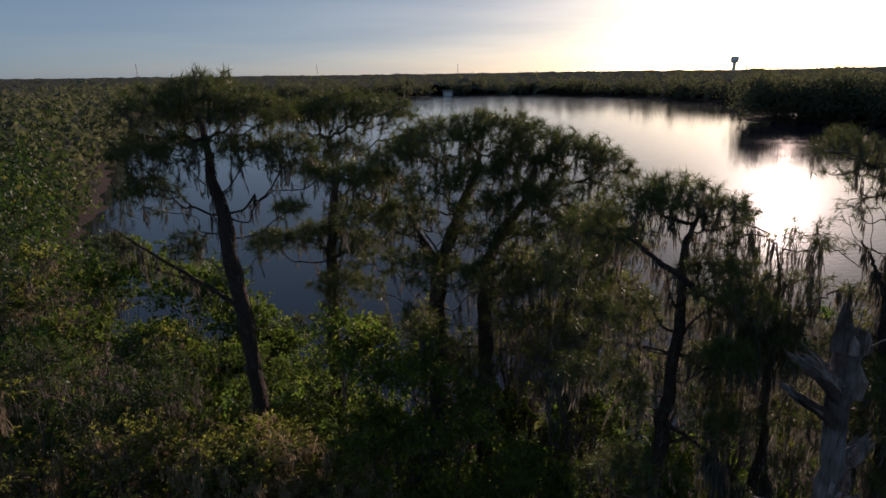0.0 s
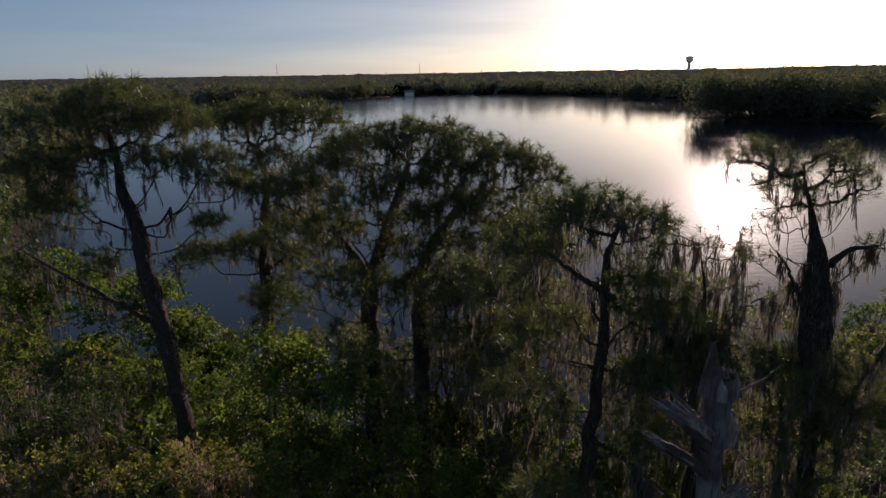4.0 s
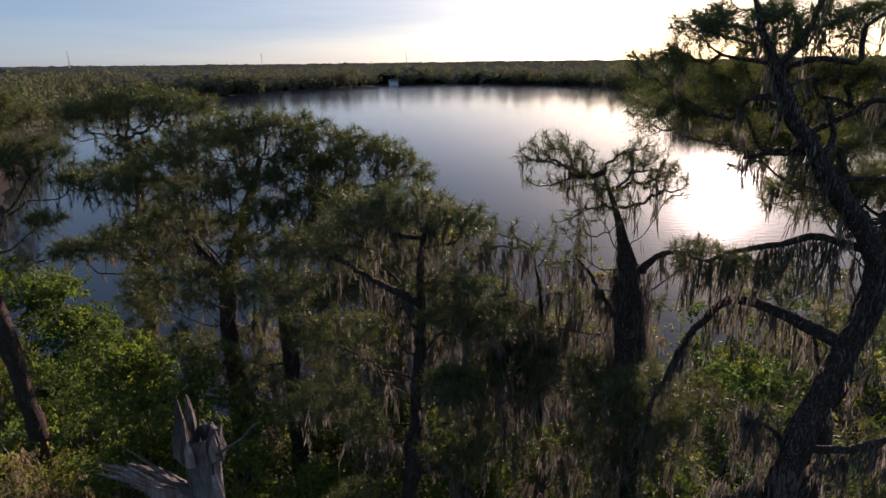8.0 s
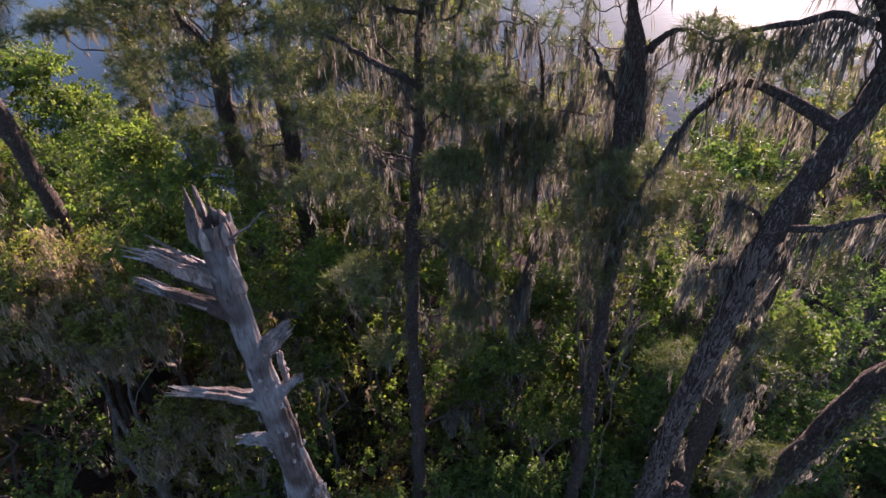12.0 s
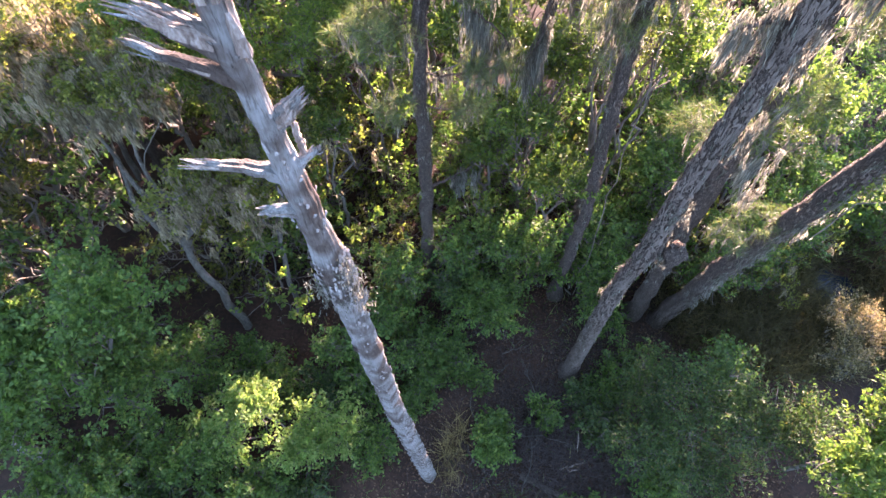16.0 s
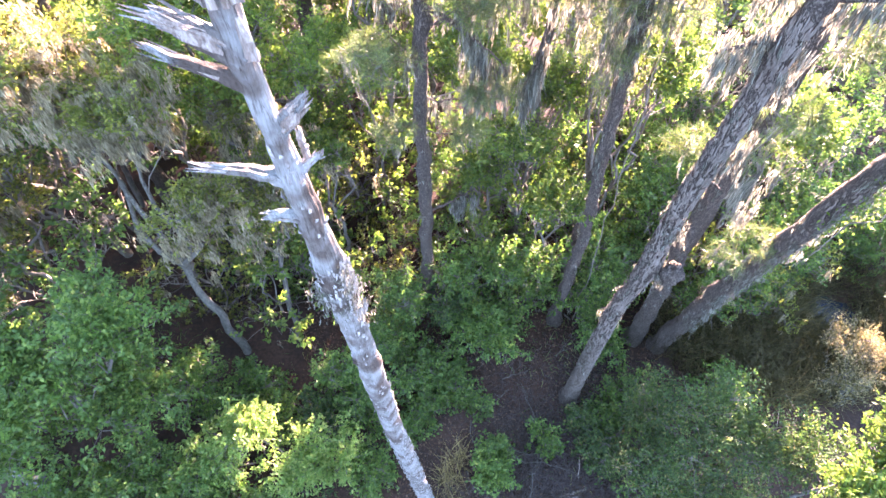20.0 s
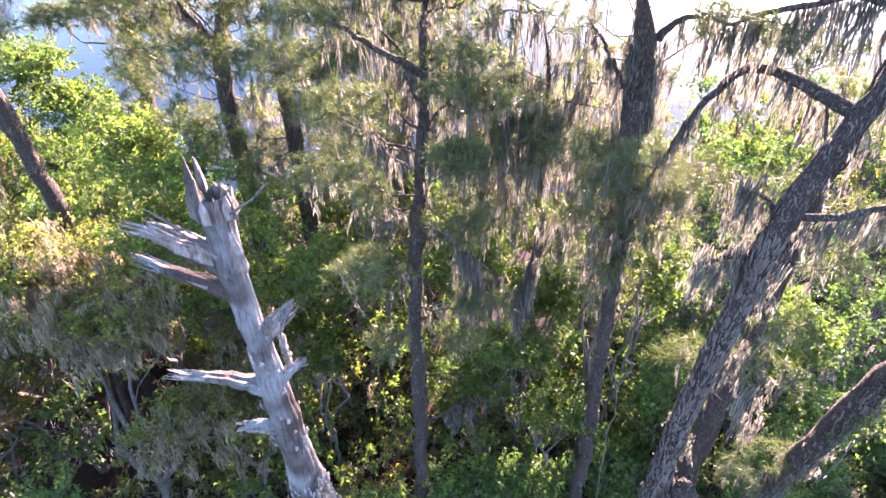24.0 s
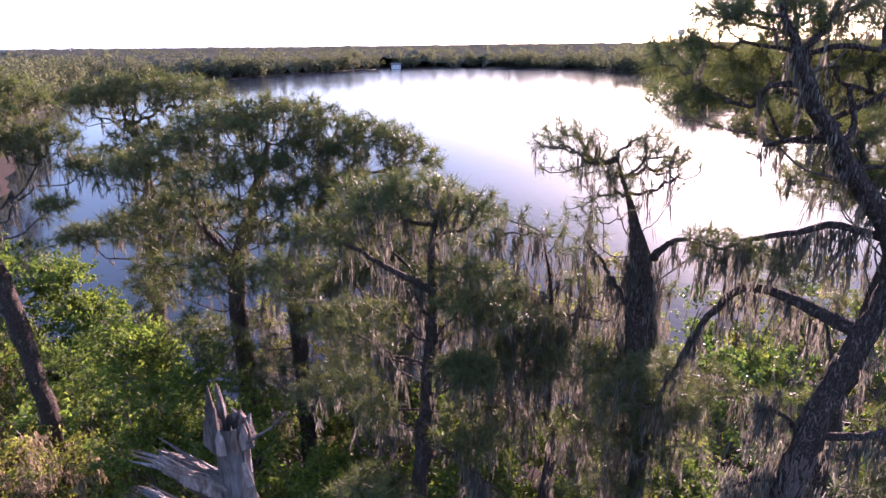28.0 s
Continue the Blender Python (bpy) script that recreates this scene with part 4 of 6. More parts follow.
pine("pine_tree", [(3.87, 9.98, 0.3, 0.19), (3.95, 10.0, 5.0, 0.155), (4.05, 10.05, 10.3, 0.135), (4.3, 10.3, 12.6, 0.095), (4.35, 10.5, 14.4, 0.06)],
     [(4.2, 10.5, 15.2, 0.8, 0.8, 0.45, 13.6, 20, 80), (4.95, 10.4, 14.9, 0.65, 0.6, 0.45, 13.2, 16, 50), (3.4, 10.4, 15.1, 0.8, 0.8, 0.5, 13.2, 20, 80), (2.75, 10.3, 14.6, 0.8, 0.7, 0.5, 12.6, 18, 70), (2.1, 10.1, 14.1, 0.6, 0.6, 0.4, 12.2, 14, 40),
      (4.8, 10.0, 13.9, 0.9, 0.6, 0.45, 12.4, 18, 60), (5.4, 9.8, 13.4, 0.6, 0.5, 0.3, 12.0, 12, 30), (4.9, 9.8, 12.4, 0.7, 0.6, 0.35, 11.6, 12, 40), (3.1, 10.0, 13.3, 0.9, 0.7, 0.45, 11.8, 16, 60), (2.7, 9.8, 12.2, 0.9, 0.6, 0.35, 11.2, 14, 40), (3.2, 9.4, 10.5, 0.6, 0.6, 0.4, 10.0, 14, 44),
      (4.78, 9.35, 12.65, 0.5, 0.45, 0.32, 12.2, 0, 60), (5.3, 9.5, 9.4, 0.6, 0.5, 0.45, 9.0, 12, 34), (3.4, 9.4, 8.6, 0.5, 0.4, 0.35, 8.0, 0, 30), (4.9, 9.5, 8.4, 0.55, 0.4, 0.35, 7.9, 0, 34), (4.9, 9.5, 11.2, 0.55, 0.4, 0.35, 10.6, 0, 36), (3.3, 9.6, 11.8, 0.55, 0.4, 0.35, 11.3, 0, 36), (4.7, 9.8, 13.6, 0.6, 0.4, 0.35, 12.8, 0, 30)],
     "slender pine with tiers of tufted limbs and moss", bark_moss=90, moss_density=3.0, per=36, width=0.01, tufts=1.4, boughs=(9.0, 12.8, 8, 1.5, 18))
pine("pine_tree", [(7.65, 8.93, 0.3, 0.17), (7.78, 9.0, 5.0, 0.135), (7.62, 9.1, 9.0, 0.12), (7.62, 9.2, 11.8, 0.13), (7.56, 9.3, 12.6, 0.2), (7.52, 9.35, 13.2, 0.25), (7.47, 9.4, 13.8, 0.235), (7.43, 9.4, 14.3, 0.16), (7.36, 9.4, 14.8, 0.085), (7.22, 9.4, 15.2, 0.05), (7.05, 9.4, 15.6, 0.03), (6.95, 9.4, 15.9, 0.015)],
     [(6.2, 9.4, 16.1, 0.62, 0.5, 0.46, 14.45, 0, 84), (7.45, 9.4, 15.95, 0.58, 0.5, 0.5, 14.2, 0, 74), (6.75, 9.4, 15.65, 0.5, 0.4, 0.45, 14.6, 0, 50), (7.95, 9.5, 15.7, 0.4, 0.4, 0.35, 14.0, 0, 34), (6.45, 9.4, 15.15, 0.55, 0.4, 0.25, 14.2, 0, 16), (7.1, 9.3, 15.4, 0.4, 0.4, 0.3, 14.5, 0, 20),
      (8.5, 9.5, 14.75, 0.5, 0.4, 0.2, 13.9, 0, 16), (6.3, 9.3, 14.6, 0.4, 0.4, 0.2, 14.2, 0, 8), (7.1, 8.7, 12.6, 0.7, 0.5, 0.4, 11.8, 0, 30), (7.9, 8.6, 12.4, 0.7, 0.5, 0.4, 11.6, 0, 30), (7.5, 8.5, 11.7, 0.8, 0.5, 0.4, 11.0, 0, 26)],
     "half-dead pine with twisted bare branches and sparse tufts", bark_moss=120, moss_density=0.8, tufts=2.0, per=26, length=0.165, width=0.005, beard_length=(0.3, 0.8), fine=0.0044, nodes=60)
pine("pine_tree", [(6.6, 11.4, 0.3, 0.13), (6.7, 11.2, 9.3, 0.09), (6.6, 11.2, 12.6, 0.045), (6.5, 11.2, 13.6, 0.022), (6.35, 11.2, 14.3, 0.01)],
     [(5.9, 11.2, 14.4, 1.0, 0.7, 0.45, 12.8, 20, 22), (6.9, 11.3, 14.2, 0.7, 0.6, 0.4, 13.0, 16, 16), (5.2, 11.0, 14.0, 0.8, 0.6, 0.5, 12.2, 16, 24), (7.2, 11.4, 13.2, 0.7, 0.6, 0.4, 12.4, 14, 26), (6.2, 10.7, 12.6, 0.9, 0.6, 0.5, 11.4, 16, 40), (5.6, 10.6, 13.2, 0.8, 0.6, 0.4, 12.0, 16, 30)],
     "thin pine with bare upright twigs and long moss", bark_moss=90, moss_density=7.5, tufts=1.7, per=30, beard_length=(0.35, 1.2), boughs=(10.2, 13.2, 10, 1.5, 18))
pine("pine_tree", [(8.2, 10.3, 0.3, 0.12), (8.1, 10.2, 8.0, 0.08), (7.7, 10.1, 11.0, 0.05), (7.45, 9.95, 12.3, 0.018), (7.3, 9.8, 12.9, 0.008)],
     [(6.9, 9.6, 12.6, 0.8, 0.6, 0.4, 11.6, 0, 46), (7.8, 9.3, 12.3, 0.7, 0.5, 0.4, 11.4, 0, 46), (7.3, 9.2, 11.6, 0.9, 0.6, 0.4, 10.8, 0, 46), (8.2, 9.6, 11.6, 0.7, 0.6, 0.4, 10.8, 0, 40)],
     "young pine with mossy boughs beside a half-dead one", bark_moss=50, moss_density=4.5, per=34, boughs=(9.8, 12.4, 7, 1.3, 18))
great_rows = [(7.66, 6.5, 0.3, 0.195), (7.66, 6.44, 4.2, 0.168), (7.7, 6.42, 6.4, 0.156), (7.84, 6.4, 7.4, 0.156), (7.92, 6.36, 7.85, 0.218), (7.86, 6.38, 8.4, 0.148), (7.88, 6.36, 10.0, 0.148), (8.0, 6.34, 11.4, 0.144), (8.04, 6.32, 12.5, 0.14), (8.08, 6.28, 13.1, 0.136), (8.15, 6.24, 13.7, 0.136), (8.3, 6.2, 14.3, 0.117), (8.44, 6.16, 14.75, 0.117), (8.57, 6.12, 15.2, 0.111), (8.54, 6.1, 15.5, 0.104), (8.26, 6.1, 15.9, 0.0903), (7.84, 6.15, 16.4, 0.0771), (7.5, 6.17, 16.85, 0.0637), (7.33, 6.2, 17.25, 0.0436), (7.21, 6.4, 17.7, 0.0268), (7.13, 6.6, 18.1, 0.0168)]
rp = pine("pine_tree", great_rows,
     [(6.55, 6.9, 17.4, 0.42, 0.5, 0.21, 17.05, 0, 26), (6.58, 7.0, 16.97, 0.42, 0.5, 0.21, 16.62, 0, 26), (6.86, 6.8, 17.69, 0.42, 0.5, 0.21, 17.3, 0, 26), (7.09, 7.0, 17.02, 0.42, 0.5, 0.21, 16.67, 0, 26), (7.28, 6.7, 17.73, 0.55, 0.5, 0.28, 17.3, 0, 34), (7.64, 7.2, 17.28, 0.55, 0.5, 0.28, 16.93, 0, 34), (7.62, 7.0, 16.61, 0.55, 0.5, 0.28, 16.26, 0, 34), (7.71, 6.6, 17.73, 0.55, 0.5, 0.28, 17.13, 0, 34), (8.26, 7.2, 17.21, 0.55, 0.5, 0.28, 16.61, 0, 34), (8.12, 6.9, 16.5, 0.55, 0.5, 0.28, 15.9, 0, 34), (8.35, 6.8, 17.73, 0.55, 0.5, 0.28, 17.13, 0, 34), (8.66, 7.0, 17.21, 0.55, 0.5, 0.28, 16.61, 0, 34), (8.82, 7.2, 16.56, 0.55, 0.5, 0.28, 15.96, 0, 34), (9.01, 7.0, 16.11, 0.55, 0.5, 0.28, 15.51, 0, 34), (8.46, 7.1, 16.04, 0.55, 0.5, 0.28, 15.44, 0, 34), (9.6, 6.9, 17.6, 0.8, 0.7, 0.45, 16.8, 0, 46), (9.9, 6.6, 16.7, 0.8, 0.7, 0.45, 15.9, 0, 46), (9.2, 6.3, 18.4, 0.8, 0.7, 0.45, 17.3, 0, 46), (8.3, 6.5, 18.7, 0.8, 0.7, 0.45, 17.3, 0, 46), (10.2, 7.2, 17.2, 0.8, 0.7, 0.45, 16.4, 0, 46), (9.5, 7.4, 15.9, 0.8, 0.7, 0.45, 15.1, 0, 46)],
     "great crooked pine leaning with a mossy trunk", bark_moss=170, moss_density=1.0, per=54, tufts=1.75, width=0.005, length=0.25, nodes=110, beard_length=(0.15, 0.5))
pine("pine_tree", [(9.95, 8.2, 0.3, 0.23), (9.78, 7.95, 3.1, 0.21), (9.55, 7.85, 6.5, 0.2), (9.52, 7.8, 8.9, 0.19), (9.5, 7.7, 10.5, 0.165), (9.5, 7.6, 12.2, 0.14), (9.5, 7.5, 13.6, 0.11), (9.7, 7.45, 14.8, 0.09), (9.9, 7.6, 17, 0.06)],
     [(10.2, 8.1, 17.0, 1.1, 1.0, 0.7, 15.8, 24, 80), (9.6, 8.4, 15.8, 0.9, 0.8, 0.45, 14.6, 18, 40), (11.0, 8.0, 16.0, 0.9, 0.9, 0.5, 14.6, 18, 50), (9.2, 8.8, 14.4, 0.9, 0.8, 0.4, 13.6, 16, 40), (10.6, 8.6, 13.6, 0.8, 0.8, 0.4, 13.0, 16, 30)],
     "straight pine standing close behind a crooked one", bark_moss=120, moss_density=3.4, boughs=(9.0, 13.0, 6, 1.1, 18))
lean_rows = [(10.66, 7.92, 0.3, 0.22), (10.75, 7.3, 5.0, 0.21), (10.75, 6.5, 9.5, 0.2), (11.1, 5.9, 13, 0.13), (11.3, 5.8, 16, 0.08)]
lp_pine = pine("pine_tree", lean_rows,
     [(11.3, 5.9, 16.5, 1.0, 1.0, 0.6, 15.4, 20, 80), (12.0, 6.2, 15.2, 0.9, 0.9, 0.5, 14, 18, 50), (10.3, 7.0, 7.3, 0.75, 0.5, 0.45, 6.6, 12, 30), (10.0, 7.1, 6.6, 0.45, 0.4, 0.35, 6.0, 0, 14)],
     "leaning pine overgrown with vine and moss", bark_moss=160, moss_density=3.0)

# a long bare limb low on the tall pine by the shore
tall_pine = bpy.data.objects["pine_tree"]
lp, lr = trunk_path([(-5.35, 14.82, 11.5, 0.075), (-6.0, 14.65, 12.08, 0.06), (-6.55, 14.6, 12.5, 0.05), (-7.45, 14.6, 13.13, 0.036), (-8.36, 14.6, 13.8, 0.012)], 18, 0.015)
h = Heap()
tubes(h, lp - np.array(tall_pine.location), lr, 8, 0.07)
part("limb", h.mesh("limb", BARK, True), tall_pine)
h = Heap()
moss(h, sample_path(lp, 26, 0.35, 1.0) - np.array(tall_pine.location), (0.3, 0.9))
stuff("moss", h.mesh("moss", MOSS), tall_pine, "grey hanging spanish moss")

# heavy limbs that show between the crowns
for tree_, limb_rows in (("pine_tree.004", [(4.33, 10.05, 13.7, 0.07), (3.92, 9.9, 14.02, 0.0575), (3.55, 9.8, 14.27, 0.045), (3.25, 9.7, 14.54, 0.0325), (3.0, 9.6, 14.72, 0.02)]),
                         ("pine_tree.005", [(7.22, 9.3, 13.7, 0.04), (6.94, 9.2, 14.16, 0.03), (6.72, 9.15, 14.52, 0.022), (6.5, 9.1, 14.75, 0.012)]),
                         ("pine_tree.005", [(7.6, 9.38, 14.38, 0.07), (7.73, 9.36, 14.54, 0.055), (7.88, 9.34, 14.67, 0.045), (8.09, 9.3, 14.69, 0.03), (8.34, 9.3, 14.72, 0.014)]),
                         ("pine_tree.003", [(1.59, 14.9, 12.03, 0.06), (2.01, 14.8, 12.3, 0.045), (2.49, 14.7, 12.37, 0.03)]),
                         ("pine_tree.002", [(-0.3, 15.0, 12.62, 0.08), (-0.52, 14.9, 13.19, 0.0633), (-0.7, 14.8, 13.6, 0.0467), (-0.93, 14.7, 14.0, 0.03)])):
    tree_ = bpy.data.objects[tree_]
    lp, lr = trunk_path(limb_rows, 20, 0.012)
    h = Heap()
    tubes(h, lp - np.array(tree_.location), lr, 8, 0.08)
    part("limb", h.mesh("limb", BARK, True), tree_)
    h = Heap()
    moss(h, sample_path(lp, 16, 0.15, 0.95) - np.array(tree_.location), (0.25, 0.7))
    stuff("moss", h.mesh("moss", MOSS), tree_, "grey hanging spanish moss")

# bare limbs from which long curtains of moss hang
for tree_, limb_rows, drops in (("pine_tree.004", [(4.08, 10.03, 11.0, 0.045), (4.4, 9.95, 10.78, 0.036), (4.91, 9.8, 10.45, 0.028), (5.44, 9.7, 9.95, 0.016), (5.62, 9.68, 9.6, 0.006)], 16),
                                ("pine_tree.004", [(3.97, 10.0, 5.1, 0.04), (4.4, 9.9, 5.4, 0.03), (5.1, 9.8, 6.1, 0.012)], 9),
                                ("pine_tree.006", [(6.7, 11.2, 9.9, 0.035), (6.5, 10.7, 9.75, 0.026), (6.27, 10.1, 9.4, 0.018), (6.0, 9.9, 9.1, 0.008)], 20)):
    tree_ = bpy.data.objects[tree_]
    lp, lr = trunk_path(limb_rows, 20, 0.015)
    h = Heap()
    tubes(h, lp - np.array(tree_.location), lr, 8, 0.08)
    part("limb", h.mesh("limb", BARK, True), tree_)
    h = Heap()
    moss(h, sample_path(lp, drops, 0.45, 1.0) - np.array(tree_.location) + rng.normal(size=(drops, 3)) * 0.05, (0.6, 1.35), 70, 0.018, 0.05)
    stuff("moss", h.mesh("moss", MOSS), tree_, "long grey curtains of spanish moss")

# the skirt of moss round the half-dead pine's head
half_dead = bpy.data.objects["pine_tree.005"]
h = Heap()
a = rng.uniform(0, 6.28, 130)
z = np.where(rng.random(130) < 0.65, rng.uniform(12.6, 14.5, 130), rng.uniform(10.0, 11.6, 130))
moss(h, np.stack([7.48 + np.cos(a) * 0.27, 9.36 + np.sin(a) * 0.24, z], 1) - np.array(half_dead.location), (0.35, 0.9), 26, 0.012, 0.03)
stuff("moss", h.mesh("moss", MOSS), half_dead, "grey hanging spanish moss")

# a fringe of moss along the under side of the leaning pine
lp, lr = trunk_path(lean_rows, 30, 0.01)
h = Heap()
at = sample_path(lp, 190, 0.15, 0.85) + np.stack([rng.uniform(-0.17, 0.17, 190), rng.uniform(-0.26, -0.05, 190), rng.uniform(-0.1, 0.05, 190)], 1)
moss(h, at - np.array(lp_pine.location), (0.15, 0.5), 30, 0.014, 0.04)
stuff("moss", h.mesh("moss", MOSS), lp_pine, "grey hanging spanish moss")

# shaggy drapes of moss on the great pine: centre, breadth, beards, lengths
h = Heap()
for cx_, cy_, cz_, wx_, wz_, n_, lo_, hi_ in ((7.65, 6.35, 12.9, 0.17, 0.1, 20, 0.25, 0.8), (7.85, 6.45, 13.6, 0.12, 0.14, 18, 0.25, 0.7), (7.4, 6.35, 12.75, 0.08, 0.05, 6, 0.3, 0.7), (8.25, 6.3, 12.4, 0.08, 0.2, 14, 0.2, 0.5), (8.2, 6.2, 11.2, 0.08, 0.2, 12, 0.2, 0.5), (8.0, 6.25, 9.4, 0.08, 0.2, 12, 0.2, 0.45), (8.1, 6.25, 7.9, 0.1, 0.14, 22, 0.2, 0.4), (8.9, 6.5, 10.1, 0.15, 0.1, 12, 0.4, 0.9), (9.2, 6.6, 9.2, 0.12, 0.1, 8, 0.3, 0.6)):
    moss(h, np.array([cx_, cy_, cz_]) - np.array(rp.location) + rng.normal(size=(n_, 3)) * np.array([wx_, 0.07, wz_]), (lo_, hi_), 56, 0.012, 0.032)
stuff("moss", h.mesh("moss", MOSS), rp, "grey hanging spanish moss")
for limb_rows in ([(8.13, 6.3, 12.6, 0.04), (7.85, 6.33, 12.85, 0.032), (7.55, 6.36, 12.8, 0.024), (7.3, 6.36, 12.7, 0.006)], [(8.13, 6.3, 13.3, 0.035), (7.95, 6.38, 13.6, 0.028), (7.75, 6.45, 13.68, 0.018), (7.62, 6.5, 13.6, 0.005)], [(8.35, 6.8, 9.85, 0.03), (8.7, 6.85, 9.5, 0.024), (9.25, 6.9, 8.98, 0.008)]):
    lp, lr = trunk_path(limb_rows, 12, 0.006)
    h = Heap()
    tubes(h, lp - np.array(rp.location), lr, 8, 0.08)
    part("limb", h.mesh("limb", BARK, True), rp)

# loose scales of bark on the great pine and the pines beside it
for tree_, rows_, n_ in ((rp, great_rows, 2200), (lp_pine, lean_rows, 700)):
    path_, rad_ = trunk_path(rows_, 60, 0.0)
    low = path_[:, 2] < 13.5
    h = Heap()
    bark_flakes(h, path_[low], rad_[low], np.array(tree_.location), 0.8, 13.2, n_, -1.6, 1.6, (0.01, 0.026), (0.03, 0.12), 0.75)
    stuff("bark_scale", h.mesh("bark_scale", OLD_BARK_BROWN), tree_, "loose curling scales of brown bark")

# a burl on the great pine's trunk
bc = np.array((8.24, 6.18, 7.9)) - np.array(rp.location)
ba, bb = np.meshgrid(np.linspace(0, 2 * np.pi, 25)[:-1], np.linspace(0.05, np.pi - 0.05, 14), indexing="ij")
br = 0.2 * (1 + 0.16 * np.sin(3 * ba + 1) * np.sin(4 * bb) + 0.1 * np.sin(7 * ba + 5 * bb) + 0.05 * rng.normal(size=ba.shape))
bv = bc + np.stack([br * np.sin(bb) * np.cos(ba), br * np.sin(bb) * np.sin(ba), br * 1.35 * np.cos(bb)], -1).reshape(-1, 3)
bi_ = np.arange(24 * 14).reshape(24, 14)
part("burl", mesh_np("burl", bv, [np.stack([bi_[:, :-1], bi_[:, 1:], np.roll(bi_, -1, 0)[:, 1:], np.roll(bi_, -1, 0)[:, :-1]], -1).reshape(-1, 4)], BARK, True), rp, "lumpy brown burl")

# bowed limbs of the great pine
for limb_rows in ([(8.4, 6.2, 14.68, 0.085), (8.16, 6.75, 14.75, 0.07), (7.84, 7.2, 14.85, 0.052), (7.66, 7.5, 14.5, 0.046), (7.52, 7.9, 13.7, 0.036), (7.45, 8.05, 13.2, 0.026), (7.3, 8.2, 12.6, 0.012)],
                  [(8.33, 6.15, 15.7, 0.042), (8.1, 6.5, 15.74, 0.038), (7.9, 6.8, 15.55, 0.034), (7.62, 7.1, 15.4, 0.026), (7.45, 7.3, 15.2, 0.018), (7.2, 7.6, 15.3, 0.007)],
                  [(8.12, 6.25, 13.45, 0.05), (8.6, 6.1, 13.5, 0.042), (9.2, 6.1, 13.65, 0.034), (9.9, 6.2, 13.5, 0.012)]):
    lp, lr = trunk_path(limb_rows, 24, 0.012)
    off = np.array(rp.location)
    h = Heap()
    tubes(h, lp - off, lr, 8, 0.06)
    part("limb", h.mesh("limb", BARK, True), rp)
    h = Heap()
    moss(h, sample_path(lp, 40, 0.1, 0.95) - off, (0.25, 0.75))
    stuff("moss", h.mesh("moss", MOSS), rp, "grey hanging spanish moss")
    if limb_rows[0][2] > 14.5:
        tw, nd, bd = Heap(), Heap(), Heap()
        low = limb_rows[0][2] < 15
        sprays = ((7.3, 8.3, 13.0, 0.65, 0.4, 0.4, 54), (7.6, 8.3, 12.4, 0.6, 0.4, 0.4, 46), (6.8, 8.3, 12.7, 0.6, 0.4, 0.35, 44), (7.1, 8.1, 13.4, 0.4, 0.4, 0.25, 22)) if low else ((7.4, 7.3, 15.3, 0.5, 0.4, 0.25, 26), (7.9, 6.9, 15.3, 0.4, 0.4, 0.25, 18))
        tips = np.concatenate([in_pad((x_ - off[0], y_ - off[1], z_ - off[2], a_, b_, c_), n_, 0.3, 0.5) for x_, y_, z_, a_, b_, c_, n_ in sprays])
        start = (lp - off)[8:]
        dress(rp, start, [], tips[np.argsort(np.linalg.norm(tips - start[-1], axis=1))], tw, nd, bd, 26 if low else 12, 46, 0.23, 0.0055, (0.25, 0.8), 0.0042)
        stuff("twig", tw.mesh("twig", TWIG, True), rp)
        stuff("crown", nd.mesh("crown", NEEDLE), rp, "long green needle tufts")
        stuff("moss", bd.mesh("moss", MOSS), rp, "grey hanging spanish moss")

# ---- the dead snag ----
snag = tagged(new("dead_tree"), "bare silver-grey dead trunk with broken stubs", "dead tree")
snag.location = (3.5, 4.0, 0.3)
so = np.array((3.5, 4.0, 0.3))
sp_, sr_ = trunk_path([(3.5, 4.0, 0.2, 0.19), (3.36, 3.98, 3.0, 0.165), (3.14, 3.95, 7.6, 0.15), (3.06, 3.95, 10.3, 0.15), (3.03, 3.95, 11.4, 0.133), (3.02, 3.95, 12.1, 0.161), (3.0, 3.95, 12.5, 0.17), (2.98, 3.95, 13.0, 0.116), (2.93, 3.95, 13.9, 0.101), (2.91, 3.95, 14.45, 0.0773), (2.88, 3.95, 14.85, 0.0773), (2.87, 3.95, 15.2, 0.0924), (2.89, 3.95, 15.52, 0.0823)], 110, 0.006)
h = Heap()
ring = np.arange(44) * 2 * np.pi / 44
ridge = sum(a_ * np.sin(k_ * ring[None] + p_ + 0.5 * np.sin(np.arange(110)[:, None] * w_)) for a_, k_, p_, w_ in ((0.05, 3, 0.4, 0.11), (0.04, 5, 1.9, 0.17), (0.03, 9, 0.7, 0.23), (0.02, 15, 2.2, 0.31)))
ridge = ridge + rng.normal(size=(110, 44)) * 0.012
burl = np.exp(-((sp_[:, 2] - 12.55) / 0.28) ** 2) + 0.7 * np.exp(-((sp_[:, 2] - 10.4) / 0.2) ** 2) + 0.5 * np.exp(-((sp_[:, 2] - 6.5) / 1.6) ** 2)
ridge = ridge + burl[:, None] * (rng.normal(size=(110, 44)) * 0.016 + 0.11 * np.sin(3 * ring[None] + sp_[:, 2:3] * 9) * np.sin(sp_[:, 2:3] * 17 + 2 * ring[None]))
rr = sr_[:, None] * (1 + ridge)
body = (sp_ - so)[:, None] + np.stack([rr * np.cos(ring), rr * np.sin(ring), np.zeros_like(rr)], -1)
bi = np.arange(110 * 44).reshape(110, 44)
